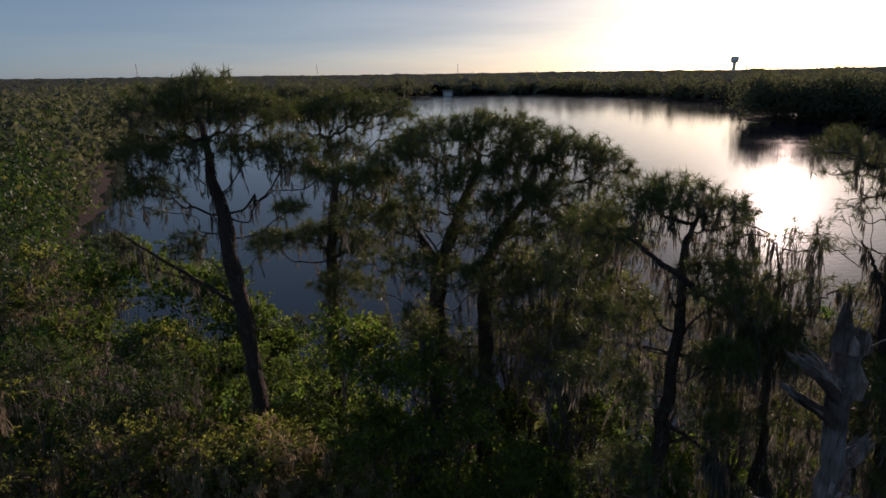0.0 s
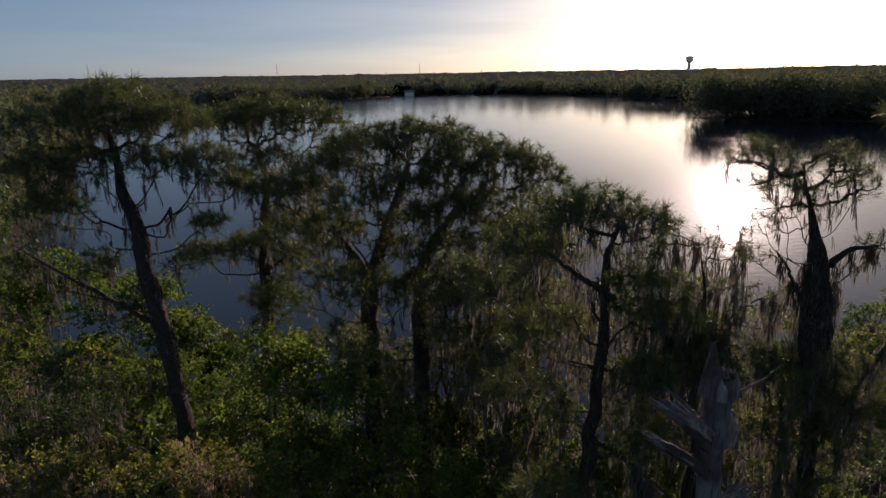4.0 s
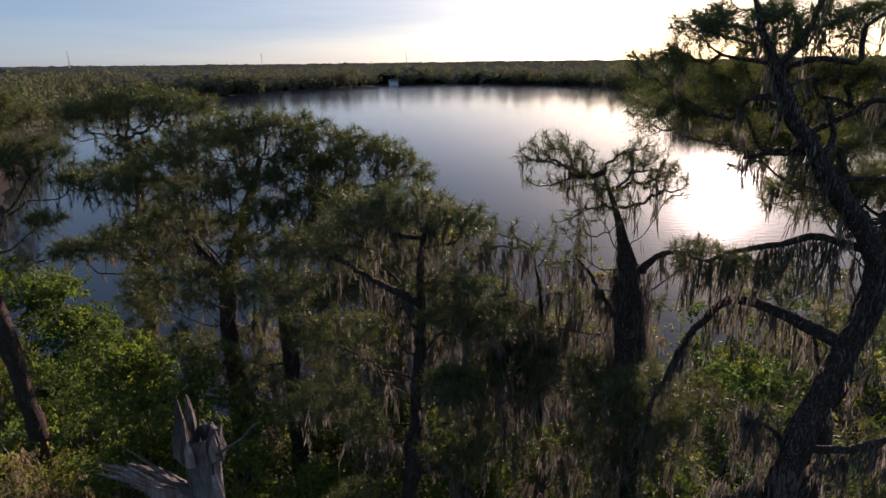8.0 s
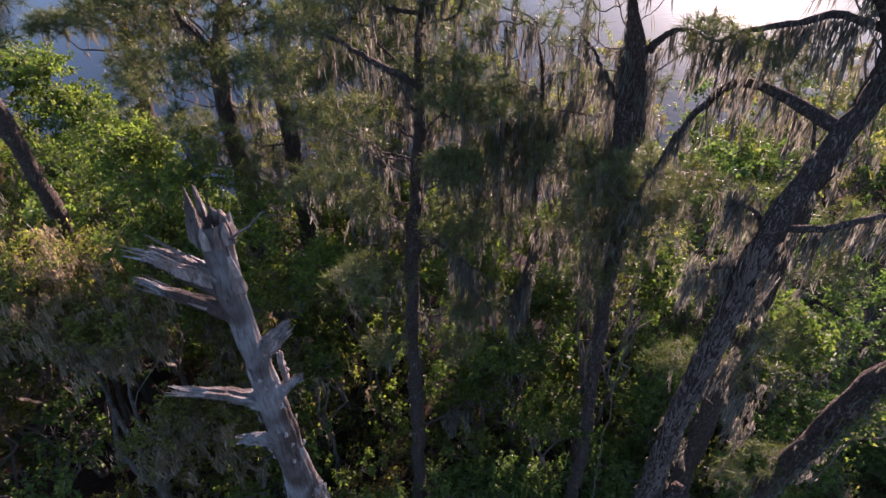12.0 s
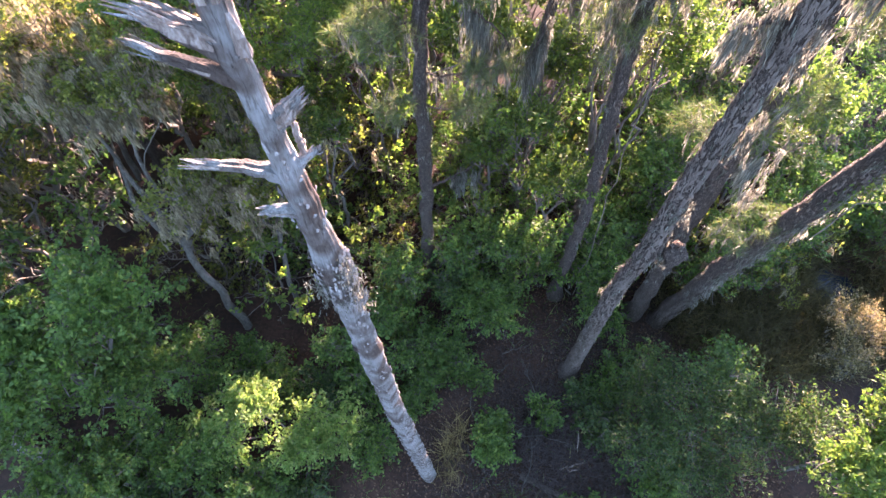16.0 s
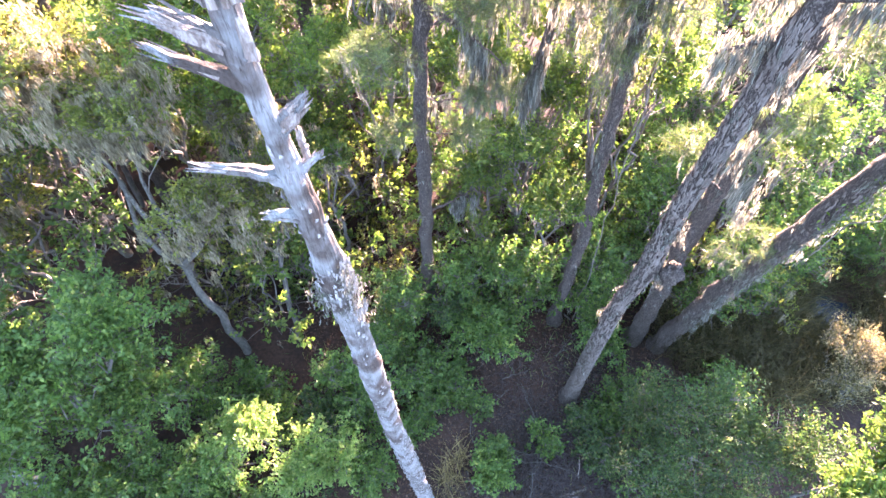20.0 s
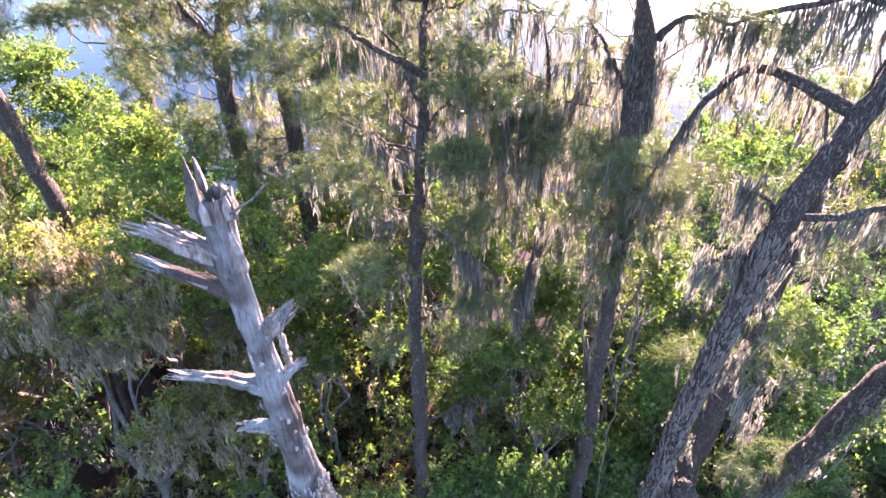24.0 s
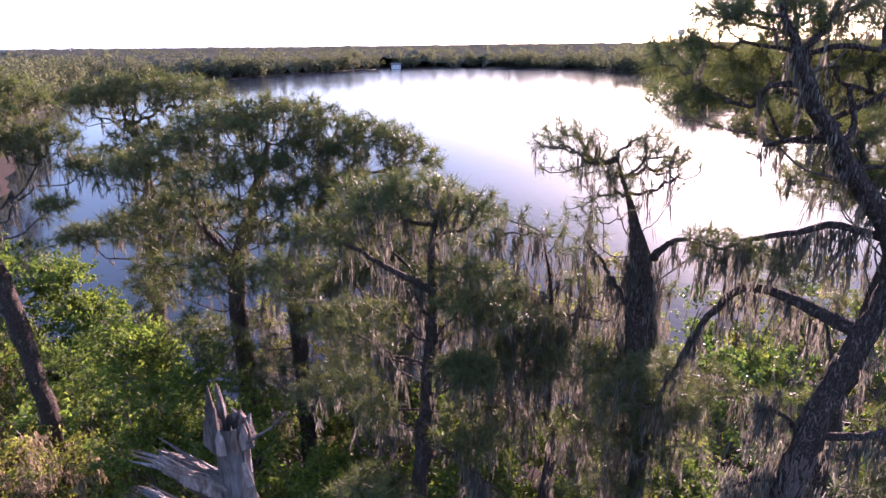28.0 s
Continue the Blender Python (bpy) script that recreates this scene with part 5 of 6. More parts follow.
h.add(body, np.stack([bi[:-1], np.roll(bi, -1, 1)[:-1], np.roll(bi, -1, 1)[1:], bi[1:]], -1).reshape(-1, 4))
part("trunk", h.mesh("trunk", DEAD_WOOD, True), snag)


def stub(rows, mat, k=16, jag=5):
    """A broken limb: grooved along the grain, torn off at uneven lengths."""
    p, r = trunk_path(rows, 14, 0.004)
    p = p - so
    long_ = np.linalg.norm(p[-1] - p[0])
    tan = unit(np.gradient(p, axis=0))
    a = unit(np.cross(tan, np.array([0.3, 0.9, 0.2])))
    b = np.cross(tan, a)
    ang = np.arange(k) * 2 * np.pi / k
    groove = 1 + rng.normal(size=k) * 0.17 + rng.normal(size=(14, k)) * 0.05
    torn = np.clip(np.arange(14) / 13 - 0.45, 0, 1)[:, None] * rng.uniform(-0.35, 0.4, k)[None] * long_ * 0.8
    rr_ = np.maximum(r, 0.3 * r.max())[:, None] * groove * (1 - 0.45 * np.clip(np.arange(14) / 13 - 0.7, 0, 1)[:, None])
    v = p[:, None] + rr_[..., None] * (np.cos(ang)[None, :, None] * a[:, None] + np.sin(ang)[None, :, None] * b[:, None]) + torn[..., None] * tan[:, None]
    hollow = p[-1] - tan[-1] * long_ * 0.22
    i = np.arange(14 * k).reshape(14, k)
    h = Heap()
    h.add(np.concatenate([v.reshape(-1, 3), hollow[None]]), np.stack([i[:-1], np.roll(i, -1, 1)[:-1], np.roll(i, -1, 1)[1:], i[1:]], -1).reshape(-1, 4), np.stack([i[-1], np.roll(i[-1], -1), np.full(k, 14 * k)], -1))
    limb = part("stub", h.mesh("stub", mat), snag)
    for _ in range(jag):
        q = int(rng.integers(5, 12))
        u = rand_unit(1)[0]
        u = unit(u - tan[q] * (u @ tan[q]))
        foot = p[q] + u * r[q] * 0.92
        ln = long_ * rng.uniform(0.2, 0.5)
        w_ = r.max() * rng.uniform(0.1, 0.22)
        h = Heap()
        tubes(h, np.array([foot, foot + tan[q] * ln * 0.5 + u * 0.003, foot + tan[q] * ln + u * rng.uniform(-0.01, 0.015)]), np.array([w_, w_ * 0.8, 0.002]), 4, 0.2)
        part("splinter", h.mesh("splinter", ROT_WOOD if rng.random() < 0.45 else mat), limb)
    return limb


stub([(2.9, 3.95, 15.0, 0.085), (2.76, 3.93, 15.15, 0.07), (2.63, 3.91, 15.27, 0.06), (2.52, 3.9, 15.35, 0.045)], DEAD_WOOD, jag=22)
stub([(2.82, 3.91, 15.12, 0.045), (2.7, 3.87, 15.23, 0.045), (2.57, 3.86, 15.33, 0.03)], ROT_WOOD, 12, 9)
stub([(2.9, 3.94, 14.76, 0.06), (2.72, 3.92, 14.91, 0.04), (2.56, 3.9, 15.03, 0.027), (2.43, 3.9, 15.12, 0.01)], DEAD_WOOD, jag=8)
stub([(2.94, 3.95, 13.85, 0.075), (2.75, 3.93, 13.98, 0.055), (2.55, 3.9, 14.08, 0.04), (2.38, 3.88, 14.16, 0.015)], DEAD_WOOD)
stub([(2.97, 3.93, 13.42, 0.05), (2.8, 3.9, 13.52, 0.045), (2.66, 3.88, 13.55, 0.03)], DEAD_WOOD)
stub([(2.94, 3.98, 14.4, 0.07), (3.04, 3.98, 14.48, 0.06), (3.11, 3.98, 14.56, 0.042), (3.17, 3.98, 14.63, 0.02)], DEAD_WOOD, jag=10)
stub([(2.97, 3.93, 14.42, 0.045), (3.06, 3.92, 14.48, 0.04), (3.1, 3.92, 14.56, 0.02)], ROT_WOOD, 12, 6)
stub([(3.0, 3.97, 13.95, 0.05), (3.1, 3.97, 14.05, 0.035), (3.17, 3.97, 14.12, 0.02)], DEAD_WOOD)
stub([(3.06, 3.98, 14.0, 0.022), (3.08, 3.98, 14.16, 0.026), (3.06, 3.98, 14.38, 0.022)], ROT_WOOD, 9, 3)
stub([(3.1, 3.93, 10.3, 0.08), (3.0, 3.9, 10.45, 0.06), (2.93, 3.88, 10.6, 0.03)], DEAD_WOOD)
stub([(3.12, 3.97, 11.5, 0.04), (3.2, 3.97, 11.7, 0.03), (3.22, 3.97, 11.9, 0.01)], DEAD_WOOD)
stub([(2.95, 3.9, 15.4, 0.011), (3.1, 3.88, 15.5, 0.008), (3.2, 3.86, 15.6, 0.005)], TWIG, 5, 0)
for k in range(20):
    a = rng.uniform(0, 6.28)
    foot = sp_[-1] - so + np.array([math.cos(a) * 0.085, math.sin(a) * 0.085, -0.14])
    high = max(0.0, math.cos(a - 2.7))
    tall = 0.13 + 0.27 * high * rng.uniform(0.4, 1.15) + rng.uniform(0, 0.05)
    w_ = rng.uniform(0.022, 0.05)
    h = Heap()
    tubes(h, np.array([foot, foot + [0, 0, tall * 0.6], foot + [rng.normal() * 0.015 - 0.006, rng.normal() * 0.012, tall]]), np.array([w_, w_ * 0.75, 0.003]), 5, 0.3)
    part("splinter", h.mesh("splinter", DEAD_WOOD if k % 4 else ROT_WOOD), snag)
h = Heap()
box_at = sp_[-5] - so
tubes(h, np.array([box_at + [0.075, -0.04, 0.05], box_at + [0.08, -0.05, 0.2], box_at + [0.06, -0.04, 0.33]]), np.array([0.05, 0.045, 0.02]), 8, 0.25)
part("rotten_patch", h.mesh("rotten_patch", ROT_WOOD), snag, "reddish rotten heartwood")
h = Heap()
for zc, side in ((12.55, 1), (12.35, -1), (12.1, 1)):
    p, _ = at_height(sp_, sr_, zc)
    c = p - so + np.array([0.12 * side, -0.1, 0])
    at = c + rng.normal(size=(60, 3)) * np.array([0.05, 0.05, 0.14])
    moss(h, at, (0.06, 0.22), 12, 0.009, 0.03)
stuff("moss", h.mesh("moss", MOSS), snag, "grey lichen and moss tufts")

# flakes of old bark that still cling to the dead wood
h = Heap()
for z_lo, z_hi, n_ in ((1.5, 7.4, 460), (11.9, 12.8, 110), (8.0, 11.8, 60), (13.2, 14.8, 20)):
    bark_flakes(h, sp_, sr_, so, z_lo, z_hi, n_, -1.3, 1.1, (0.008, 0.022), (0.02, 0.08))
stuff("bark_flake", h.mesh("bark_flake", OLD_BARK), snag, "flakes of old brown bark")

# ---- leafy trees and bushes ----
OAKS = "mossy oaks"
broadleaf("oak_tree", (-1.68, 8.62, 0.3), [(-1.0, 8.9, 6.9, 1.2, 1.1, 0.8), (-2.2, 10.8, 8.4, 1.4, 1.4, 0.8), (-3.9, 11.2, 9.0, 1.4, 1.3, 0.8), (-4.9, 12.0, 8.9, 1.2, 1.2, 0.7)], "leaning oak draped in pale spanish moss", OLIVE_LEAF, 10000, 0.1, OAKS, 1100, 0.12, lean=0.5, moss_len=(0.2, 0.65), drapes=True)
broadleaf("oak_tree", (-0.17, 8.96, 0.3), [(-0.3, 10.0, 5.8, 1.0, 1.0, 0.7), (0.6, 11.2, 6.2, 1.1, 1.1, 0.7), (-0.6, 12.6, 6.8, 1.2, 1.2, 0.8)], "thin oak hung with moss under taller pines", OLIVE_LEAF, 8000, 0.1, OAKS, 800, 0.08, lean=0.5, moss_len=(0.2, 0.65), drapes=True)
broadleaf("oak_tree", (-6.0, 12.5, 0.3), [(-5.5, 14.0, 7.6, 1.5, 1.4, 0.9), (-7.4, 12.6, 8.2, 1.7, 1.5, 1.0), (-4.6, 12.6, 8.0, 1.4, 1.4, 0.9), (-6.2, 10.8, 7.6, 1.5, 1.4, 0.9)], "broad oak with drapes of brown moss under the pines", OLIVE_LEAF, 11500, 0.1, OAKS, 520, 0.14, moss_len=(0.2, 0.65), drapes=True)
broadleaf("oak_tree", (-3.2, 13.9, 0.3), [(-2.5, 14.4, 7.2, 1.3, 1.2, 0.8), (-3.9, 13.8, 7.4, 1.3, 1.2, 0.8), (-3.1, 12.9, 6.4, 1.2, 1.1, 0.7)], "mossy oak below the spreading pines", OLIVE_LEAF, 10500, 0.1, OAKS, 760, 0.11, moss_len=(0.2, 0.65), drapes=True)
broadleaf("oak_tree", (-10.0, 16.0, 0.3), [(-9.4, 17.5, 7.6, 1.8, 1.7, 1.0), (-11.4, 16, 9.0, 2.0, 1.8, 1.2), (-8.6, 15.2, 8.2, 1.6, 1.6, 1.0), (-10.3, 20, 7.4, 2.0, 1.8, 1.0)], "broad oak with dense crown and moss", OAK_LEAF, 17000, 0.09, OAKS, 380, 0.16)
broadleaf("maple_tree", (-1.2, 13.6, 0.3), [(-2.6, 13.7, 10.9, 1.0, 1.0, 0.7), (-1.7, 13.2, 10.7, 1.2, 1.1, 0.8), (-0.5, 12.9, 10.5, 1.0, 1.0, 0.7), (-1.9, 12.5, 9.2, 1.0, 0.9, 0.75), (-0.9, 12.5, 8.9, 1.1, 1.0, 0.8), (0.7, 12.7, 9.3, 0.9, 0.9, 0.7), (1.5, 12.4, 8.0, 0.9, 0.8, 0.7), (-1.6, 12.2, 7.4, 1.1, 0.9, 0.7), (0.3, 12.3, 7.5, 1.0, 0.9, 0.7)], "tall full maple with fresh green leaves", FRESH_LEAF, 22000, 0.105, "maples", 20, 0.13, cluster=0.26)
broadleaf("laurel_tree", (-4.0, 6.2, 0.3), [(-2.9, 7.0, 6.2, 1.3, 1.1, 0.8), (-4.3, 6.1, 5.5, 1.4, 1.2, 0.8), (-3.4, 6.2, 3.6, 1.4, 1.0, 0.7), (-5.6, 6.8, 6.0, 1.4, 1.3, 0.8), (-5.4, 5.4, 4.4, 1.2, 1.0, 0.8)], "dark green leafy tree with a full crown", DARK_LEAF, 26000, 0.115, "", 10, 0.11, cluster=0.3)
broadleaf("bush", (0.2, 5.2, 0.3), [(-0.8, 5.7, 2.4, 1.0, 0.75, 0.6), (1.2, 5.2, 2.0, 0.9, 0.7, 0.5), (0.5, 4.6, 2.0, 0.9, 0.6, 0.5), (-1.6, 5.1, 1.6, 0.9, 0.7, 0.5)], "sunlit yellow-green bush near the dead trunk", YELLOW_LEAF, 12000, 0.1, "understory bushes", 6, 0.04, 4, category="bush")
broadleaf("bush", (5.3, 8.2, 0.3), [(5.3, 8.2, 1.7, 1.0, 0.85, 0.7), (5.9, 8.6, 1.2, 0.7, 0.6, 0.5)], "low dark green bush with dead twigs", DARK_LEAF, 7000, 0.1, "understory bushes", 14, 0.03, 4, category="bush")
broadleaf("bush", (5.2, 4.7, 0.3), [(5.2, 4.7, 1.1, 0.65, 0.6, 0.55)], "small green bush with a brown dead patch", DARK_LEAF, 4200, 0.1, "understory bushes", 4, 0.02, 3, category="bush")
broadleaf("bush", (10.4, 4.4, 0.3), [(10.4, 4.6, 3.1, 1.3, 1.0, 0.75), (9.1, 4.0, 2.1, 1.0, 0.8, 0.65), (11.5, 4.0, 3.1, 1.2, 1.0, 0.75), (9.6, 5.4, 1.8, 0.9, 0.8, 0.6), (10.2, 3.4, 1.8, 1.2, 0.7, 0.6)], "large grey-green bush in half shade", OAK_LEAF, 26000, 0.075, "understory bushes", 10, 0.05, 5, category="bush", cluster=0.3)
broadleaf("maple_tree", (12.9, 3.4, 0.3), [(12.5, 3.0, 4.4, 0.9, 0.7, 0.5), (13.6, 3.8, 4.6, 1.0, 0.8, 0.6), (12.9, 2.6, 3.4, 0.8, 0.7, 0.5)], "young bright green maple beside the wet hollow", MAPLE_LEAF, 9000, 0.11, "maples", 0, 0.05)
broadleaf("bush", (15.6, 6.9, 0.3), [(15.6, 7.0, 1.5, 0.9, 0.8, 0.5), (15.2, 6.1, 1.1, 0.8, 0.6, 0.45), (16.4, 6.7, 1.3, 0.7, 0.6, 0.45)], "dry tan bush lit by the low sun", DRY_LEAF, 8000, 0.06, "understory bushes", 60, 0.03, 5, category="bush")
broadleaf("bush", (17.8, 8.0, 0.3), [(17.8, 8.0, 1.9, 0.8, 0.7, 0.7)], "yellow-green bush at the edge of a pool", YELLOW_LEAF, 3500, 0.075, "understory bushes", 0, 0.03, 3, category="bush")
for bx, by, bz, br, n in ((5.5, 13.7, 7.4, 1.0, 5000), (0.6, 12.4, 5.9, 1.2, 6000), (2.6, 13.2, 7.4, 1.3, 6500), (4.2, 15.2, 8.0, 1.2, 5000), (1.4, 16.4, 7.6, 1.3, 5000), (-0.8, 14.6, 6.6, 1.2, 5000), (-4.6, 18.0, 7.0, 1.5, 6000), (-6.4, 19.2, 7.2, 1.7, 6500), (-3.0, 18.6, 6.2, 1.2, 4500), (-8.6, 18.6, 7.2, 1.8, 6500), (8.3, 17.0, 5.6, 1.4, 7000), (10.8, 13.6, 6.3, 1.4, 8000), (12.7, 10.4, 7.0, 1.2, 7500), (9.1, 10.9, 8.6, 0.9, 3500), (5.3, 12.8, 7.6, 0.9, 3800), (6.2, 10.6, 6.9, 0.85, 4200), (7.1, 9.5, 5.6, 0.8, 3800), (5.7, 11.1, 5.4, 0.8, 3600), (7.0, 13.6, 6.3, 0.95, 4200), (7.8, 16.0, 3.2, 0.9, 3600), (7.6, 12.4, 7.0, 0.9, 4000), (1.5, 11.2, 6.2, 0.55, 1800)):
    broadleaf("maple_tree", (bx + rng.normal() * 0.3, by + 0.4, 0.3), [(bx, by, bz, br, br * 0.95, br * 0.62), (bx - br * 0.5, by + 0.5, bz - br * 0.9, br * 0.75, br * 0.75, br * 0.5), (bx + br * 0.6, by + 0.3, bz - br * 0.7, br * 0.7, br * 0.7, br * 0.5)],
              "bright backlit green maple under the pines", MAPLE_LEAF, n, 0.11, "maples", 8, 0.06)
for bx, by, bz, br, n in ((-3.2, 3.9, 0.9, 0.9, 3200), (-5.3, 4.6, 1.4, 1.0, 3800), (-3.7, 4.9, 1.6, 1.0, 3800), (-1.7, 3.5, 0.8, 0.8, 2800), (0.2, 3.8, 0.7, 0.7, 2400), (0.5, 6.5, 1.0, 0.7, 2400), (-0.5, 6.6, 1.1, 0.8, 2800), (-7.8, 6.2, 1.8, 1.0, 3600), (4.3, 7.0, 0.7, 0.65, 2000), (3.9, 7.9, 0.9, 0.7, 2300), (4.9, 6.6, 0.5, 0.5, 1400), (3.5, 6.4, 0.7, 0.6, 2000), (4.8, 9.6, 2.6, 0.8, 2800), (6.0, 9.4, 3.0, 0.8, 2800), (7.7, 5.7, 0.6, 0.5, 1600), (8.9, 9.2, 2.6, 0.8, 2800), (-2.6, 7.2, 2.0, 1.1, 4200), (-4.6, 8.4, 3.0, 1.2, 4200), (-2.4, 5.0, 1.5, 1.0, 4600), (-4.4, 4.2, 2.0, 1.1, 4600), (-0.9, 4.1, 1.1, 0.8, 3400), (2.0, 5.0, 1.1, 0.7, 2600), (-6.2, 4.0, 1.6, 1.0, 3800), (1.2, 7.2, 1.5, 0.9, 3400), (-6.8, 7.6, 3.4, 1.3, 5000), (4.3, 9.0, 1.8, 0.7, 2400), (3.1, 9.3, 2.2, 0.8, 3500), (2.7, 8.2, 1.8, 0.7, 3000), (6.8, 9.6, 3.1, 0.9, 3600), (6.0, 10.3, 2.2, 0.9, 3200), (8.9, 9.9, 2.4, 1.0, 4200), (10.4, 10.6, 4.2, 1.2, 5000), (11.2, 12.6, 4.2, 1.3, 5000), (8.7, 8.0, 1.2, 0.6, 2200), (6.7, 5.3, 0.7, 0.4, 1200), (8.3, 4.9, 0.8, 0.65, 2400), (9.3, 6.2, 1.0, 0.8, 2500), (11.6, 6.0, 1.4, 0.9, 3000), (8.6, 5.7, 0.7, 0.5, 1500), (9.3, 3.1, 1.0, 0.9, 3400), (7.3, 3.0, 0.6, 0.5, 1500), (6.3, 2.4, 0.8, 0.6, 1900), (-1.2, 7.4, 1.2, 0.8, 2800), (2.0, 6.4, 1.3, 0.75, 2600), (3.3, 7.0, 1.3, 0.7, 2300), (3.0, 5.9, 0.7, 0.5, 1500), (8.3, 8.9, 1.6, 0.8, 2600), (7.6, 2.2, 0.8, 0.7, 2100), (14.4, 10.0, 1.4, 1.0, 3200), (18.6, 7.8, 1.6, 1.1, 3200), (17.4, 5.9, 1.0, 0.8, 2400), (13.6, 9.6, 1.6, 1.0, 3000), (17.4, 10.5, 1.0, 1.0, 3000), (19.0, 9.5, 1.0, 1.1, 3200), (15.3, 10.4, 1.1, 0.9, 2800), (18.8, 11.6, 1.3, 1.2, 3400), (16.2, 11.9, 1.2, 1.1, 3200), (12.7, 9.3, 3.9, 1.0, 3600), (14.3, 9.9, 4.0, 1.0, 3400), (11.6, 8.6, 3.2, 0.9, 2800), (20.2, 9.8, 2.4, 1.4, 4000)):
    broadleaf("bush", (bx, by, 0.3), [(bx, by, bz, br, br * 0.9, br * 0.7), (bx + 0.3 * br, by - 0.4 * br, bz * 0.6, br * 0.8, br * 0.8, br * 0.5)], "leafy green bush of the shaded understory", DARK_LEAF if n % 800 else OAK_LEAF, n, 0.105, "understory bushes", int(6 * bz), 0.03, 4, category="bush")
for bx, by, bz, br, n in ((-11.2, 24.6, 8.3, 2.5, 15000), (-8.9, 24.2, 7.3, 1.8, 11000), (-7.4, 23.8, 6.1, 1.5, 8000), (-6.2, 23.4, 4.6, 1.3, 6500), (-14.4, 25.2, 8.7, 2.7, 13000), (-11.8, 22.6, 6.4, 2.2, 9000), (-9.4, 22.4, 5.4, 1.7, 7000), (19.5, 26.5, 3.2, 1.9, 6000), (19.2, 23.0, 4.0, 1.8, 6000), (23.5, 28, 3.0, 2.0, 5000), (15.5, 24.0, 3.4, 1.8, 5000), (12.0, 22.5, 3.6, 1.6, 5000)):
    broadleaf("willow_bush", (bx, by, 0.2), [(bx, by, bz, br, br, br * 0.55), (bx - br * 0.6, by - br * 0.4, bz * 0.72, br * 0.7, br * 0.7, br * 0.45), (bx + br * 0.7, by - 0.3 * br, bz * 0.66, br * 0.7, br * 0.7, br * 0.45)],
              "rounded bright green bush along the lake shore", MAPLE_LEAF, n, 0.16, "shore bushes", 0, 0.05, 5, category="bush", cluster=0.3)

# undergrowth: a few kinds, repeated


def understory(k, mat, label, n, sz, mo, tall, tr=0.08):
    x0, y0 = 30.0 + 6 * k, -34.0
    pads = [(x0 + rng.normal() * 0.5, y0 + rng.normal() * 0.5, tall, 1.2, 1.1, 0.7), (x0 - 0.9, y0 + 0.5, tall - 1.4, 1.2, 1.1, 0.7), (x0 + 0.9, y0 - 0.4, tall - 1.7, 1.2, 1.1, 0.7), (x0, y0 - 0.7, tall - 3.2, 1.1, 1.0, 0.8)]
    return broadleaf("understory_tree", (x0, y0, 0.3), pads, label, mat, n, sz, "understory trees", mo, tr, moss_len=(0.25, 0.8), cluster=0.26, drapes=mat is OLIVE_LEAF)


near_kinds = [understory(0, OLIVE_LEAF, "thin understory oak choked with hanging moss", 1900, 0.13, 60, 6.8),
              understory(1, OAK_LEAF, "dark understory oak with beards of moss", 1800, 0.13, 26, 6.2),
              understory(2, DARK_LEAF, "dense dark green understory tree", 1900, 0.132, 12, 5.4),
              understory(3, OLIVE_LEAF, "mossy young oak with a ragged crown", 1800, 0.125, 65, 7.6)]
low_kinds = [understory(8, DARK_LEAF, "low leafy green shrub of the thicket", 1450, 0.145, 10, 3.7, 0.04),
             understory(9, MAPLE_LEAF, "pale green sapling of the thicket", 1450, 0.155, 6, 3.9, 0.04),
             understory(10, OLIVE_LEAF, "olive shrub with tags of moss", 1350, 0.135, 40, 3.6, 0.04)]
far_stand = []


def moss_tree(k, n, mo):
    """A thin tall tree with a small high crown, hung with moss."""
    x0, y0 = 30.0 + 6 * k, -44.0
    pads = [(x0, y0, 12.2, 1.1, 1.0, 0.5), (x0 + 1.0, y0 + 0.3, 11.6, 1.1, 1.0, 0.5), (x0 - 0.9, y0 - 0.4, 11.0, 1.2, 1.0, 0.5), (x0 + 0.2, y0 - 0.7, 10.3, 1.1, 1.0, 0.5), (x0 - 0.3, y0 + 0.2, 9.2, 1.0, 0.9, 0.5)]
    return broadleaf("swamp_tree", (x0, y0, 0.3), pads, "thin swamp tree hung all over with grey moss", OLIVE_LEAF, n, 0.08, "swamp trees", mo, 0.1, moss_len=(0.4, 1.4), cluster=0.24)


tall_kinds = [moss_tree(0, 3600, 130), moss_tree(1, 3000, 150)]
placed = []


def plant(thing, x, y, s, tall=1.0):
    placed.append((x, y))
    if thing is None:
        far_stand.append((x, y, 7.2 * s * tall))
        return
    copy_thing(thing, pose(x, y, 0.3, 0, 0, rng.uniform(0, 360)) @ Matrix.Diagonal((s, s, s * tall, 1)))


def thicket(kinds, n, x0, x1, y0, y1, gap, lo=0.85, hi=1.2, ok=lambda x, y: True):
    for _ in range(n * 14):
        if n <= 0:
            return
        x, y = rng.uniform(x0, x1), rng.uniform(y0, y1)
        if not ok(x, y) or any(math.hypot(x - a, y - b) < gap for a, b in placed):
            continue
        n -= 1
        plant(kinds[rng.integers(0, len(kinds))], x, y, rng.uniform(lo, hi), rng.uniform(0.9, 1.1))


def dry(x, y):
    return lake_distance(np.array([[x, y]]))[0] > 1.5


def off_mound(x, y):
    """Dry, and clear of the bright bushes on the shore."""
    return dry(x, y) and not (-17.5 < x < -3.2 and y > 19)


def open_to_sun(x, y):
    """Dry, and off the gap through which the low sun reaches the bush by the dead trunk."""
    return dry(x, y) and abs((x - 0.2) * 0.87 - (y - 5.3) * 0.49) > 2.0


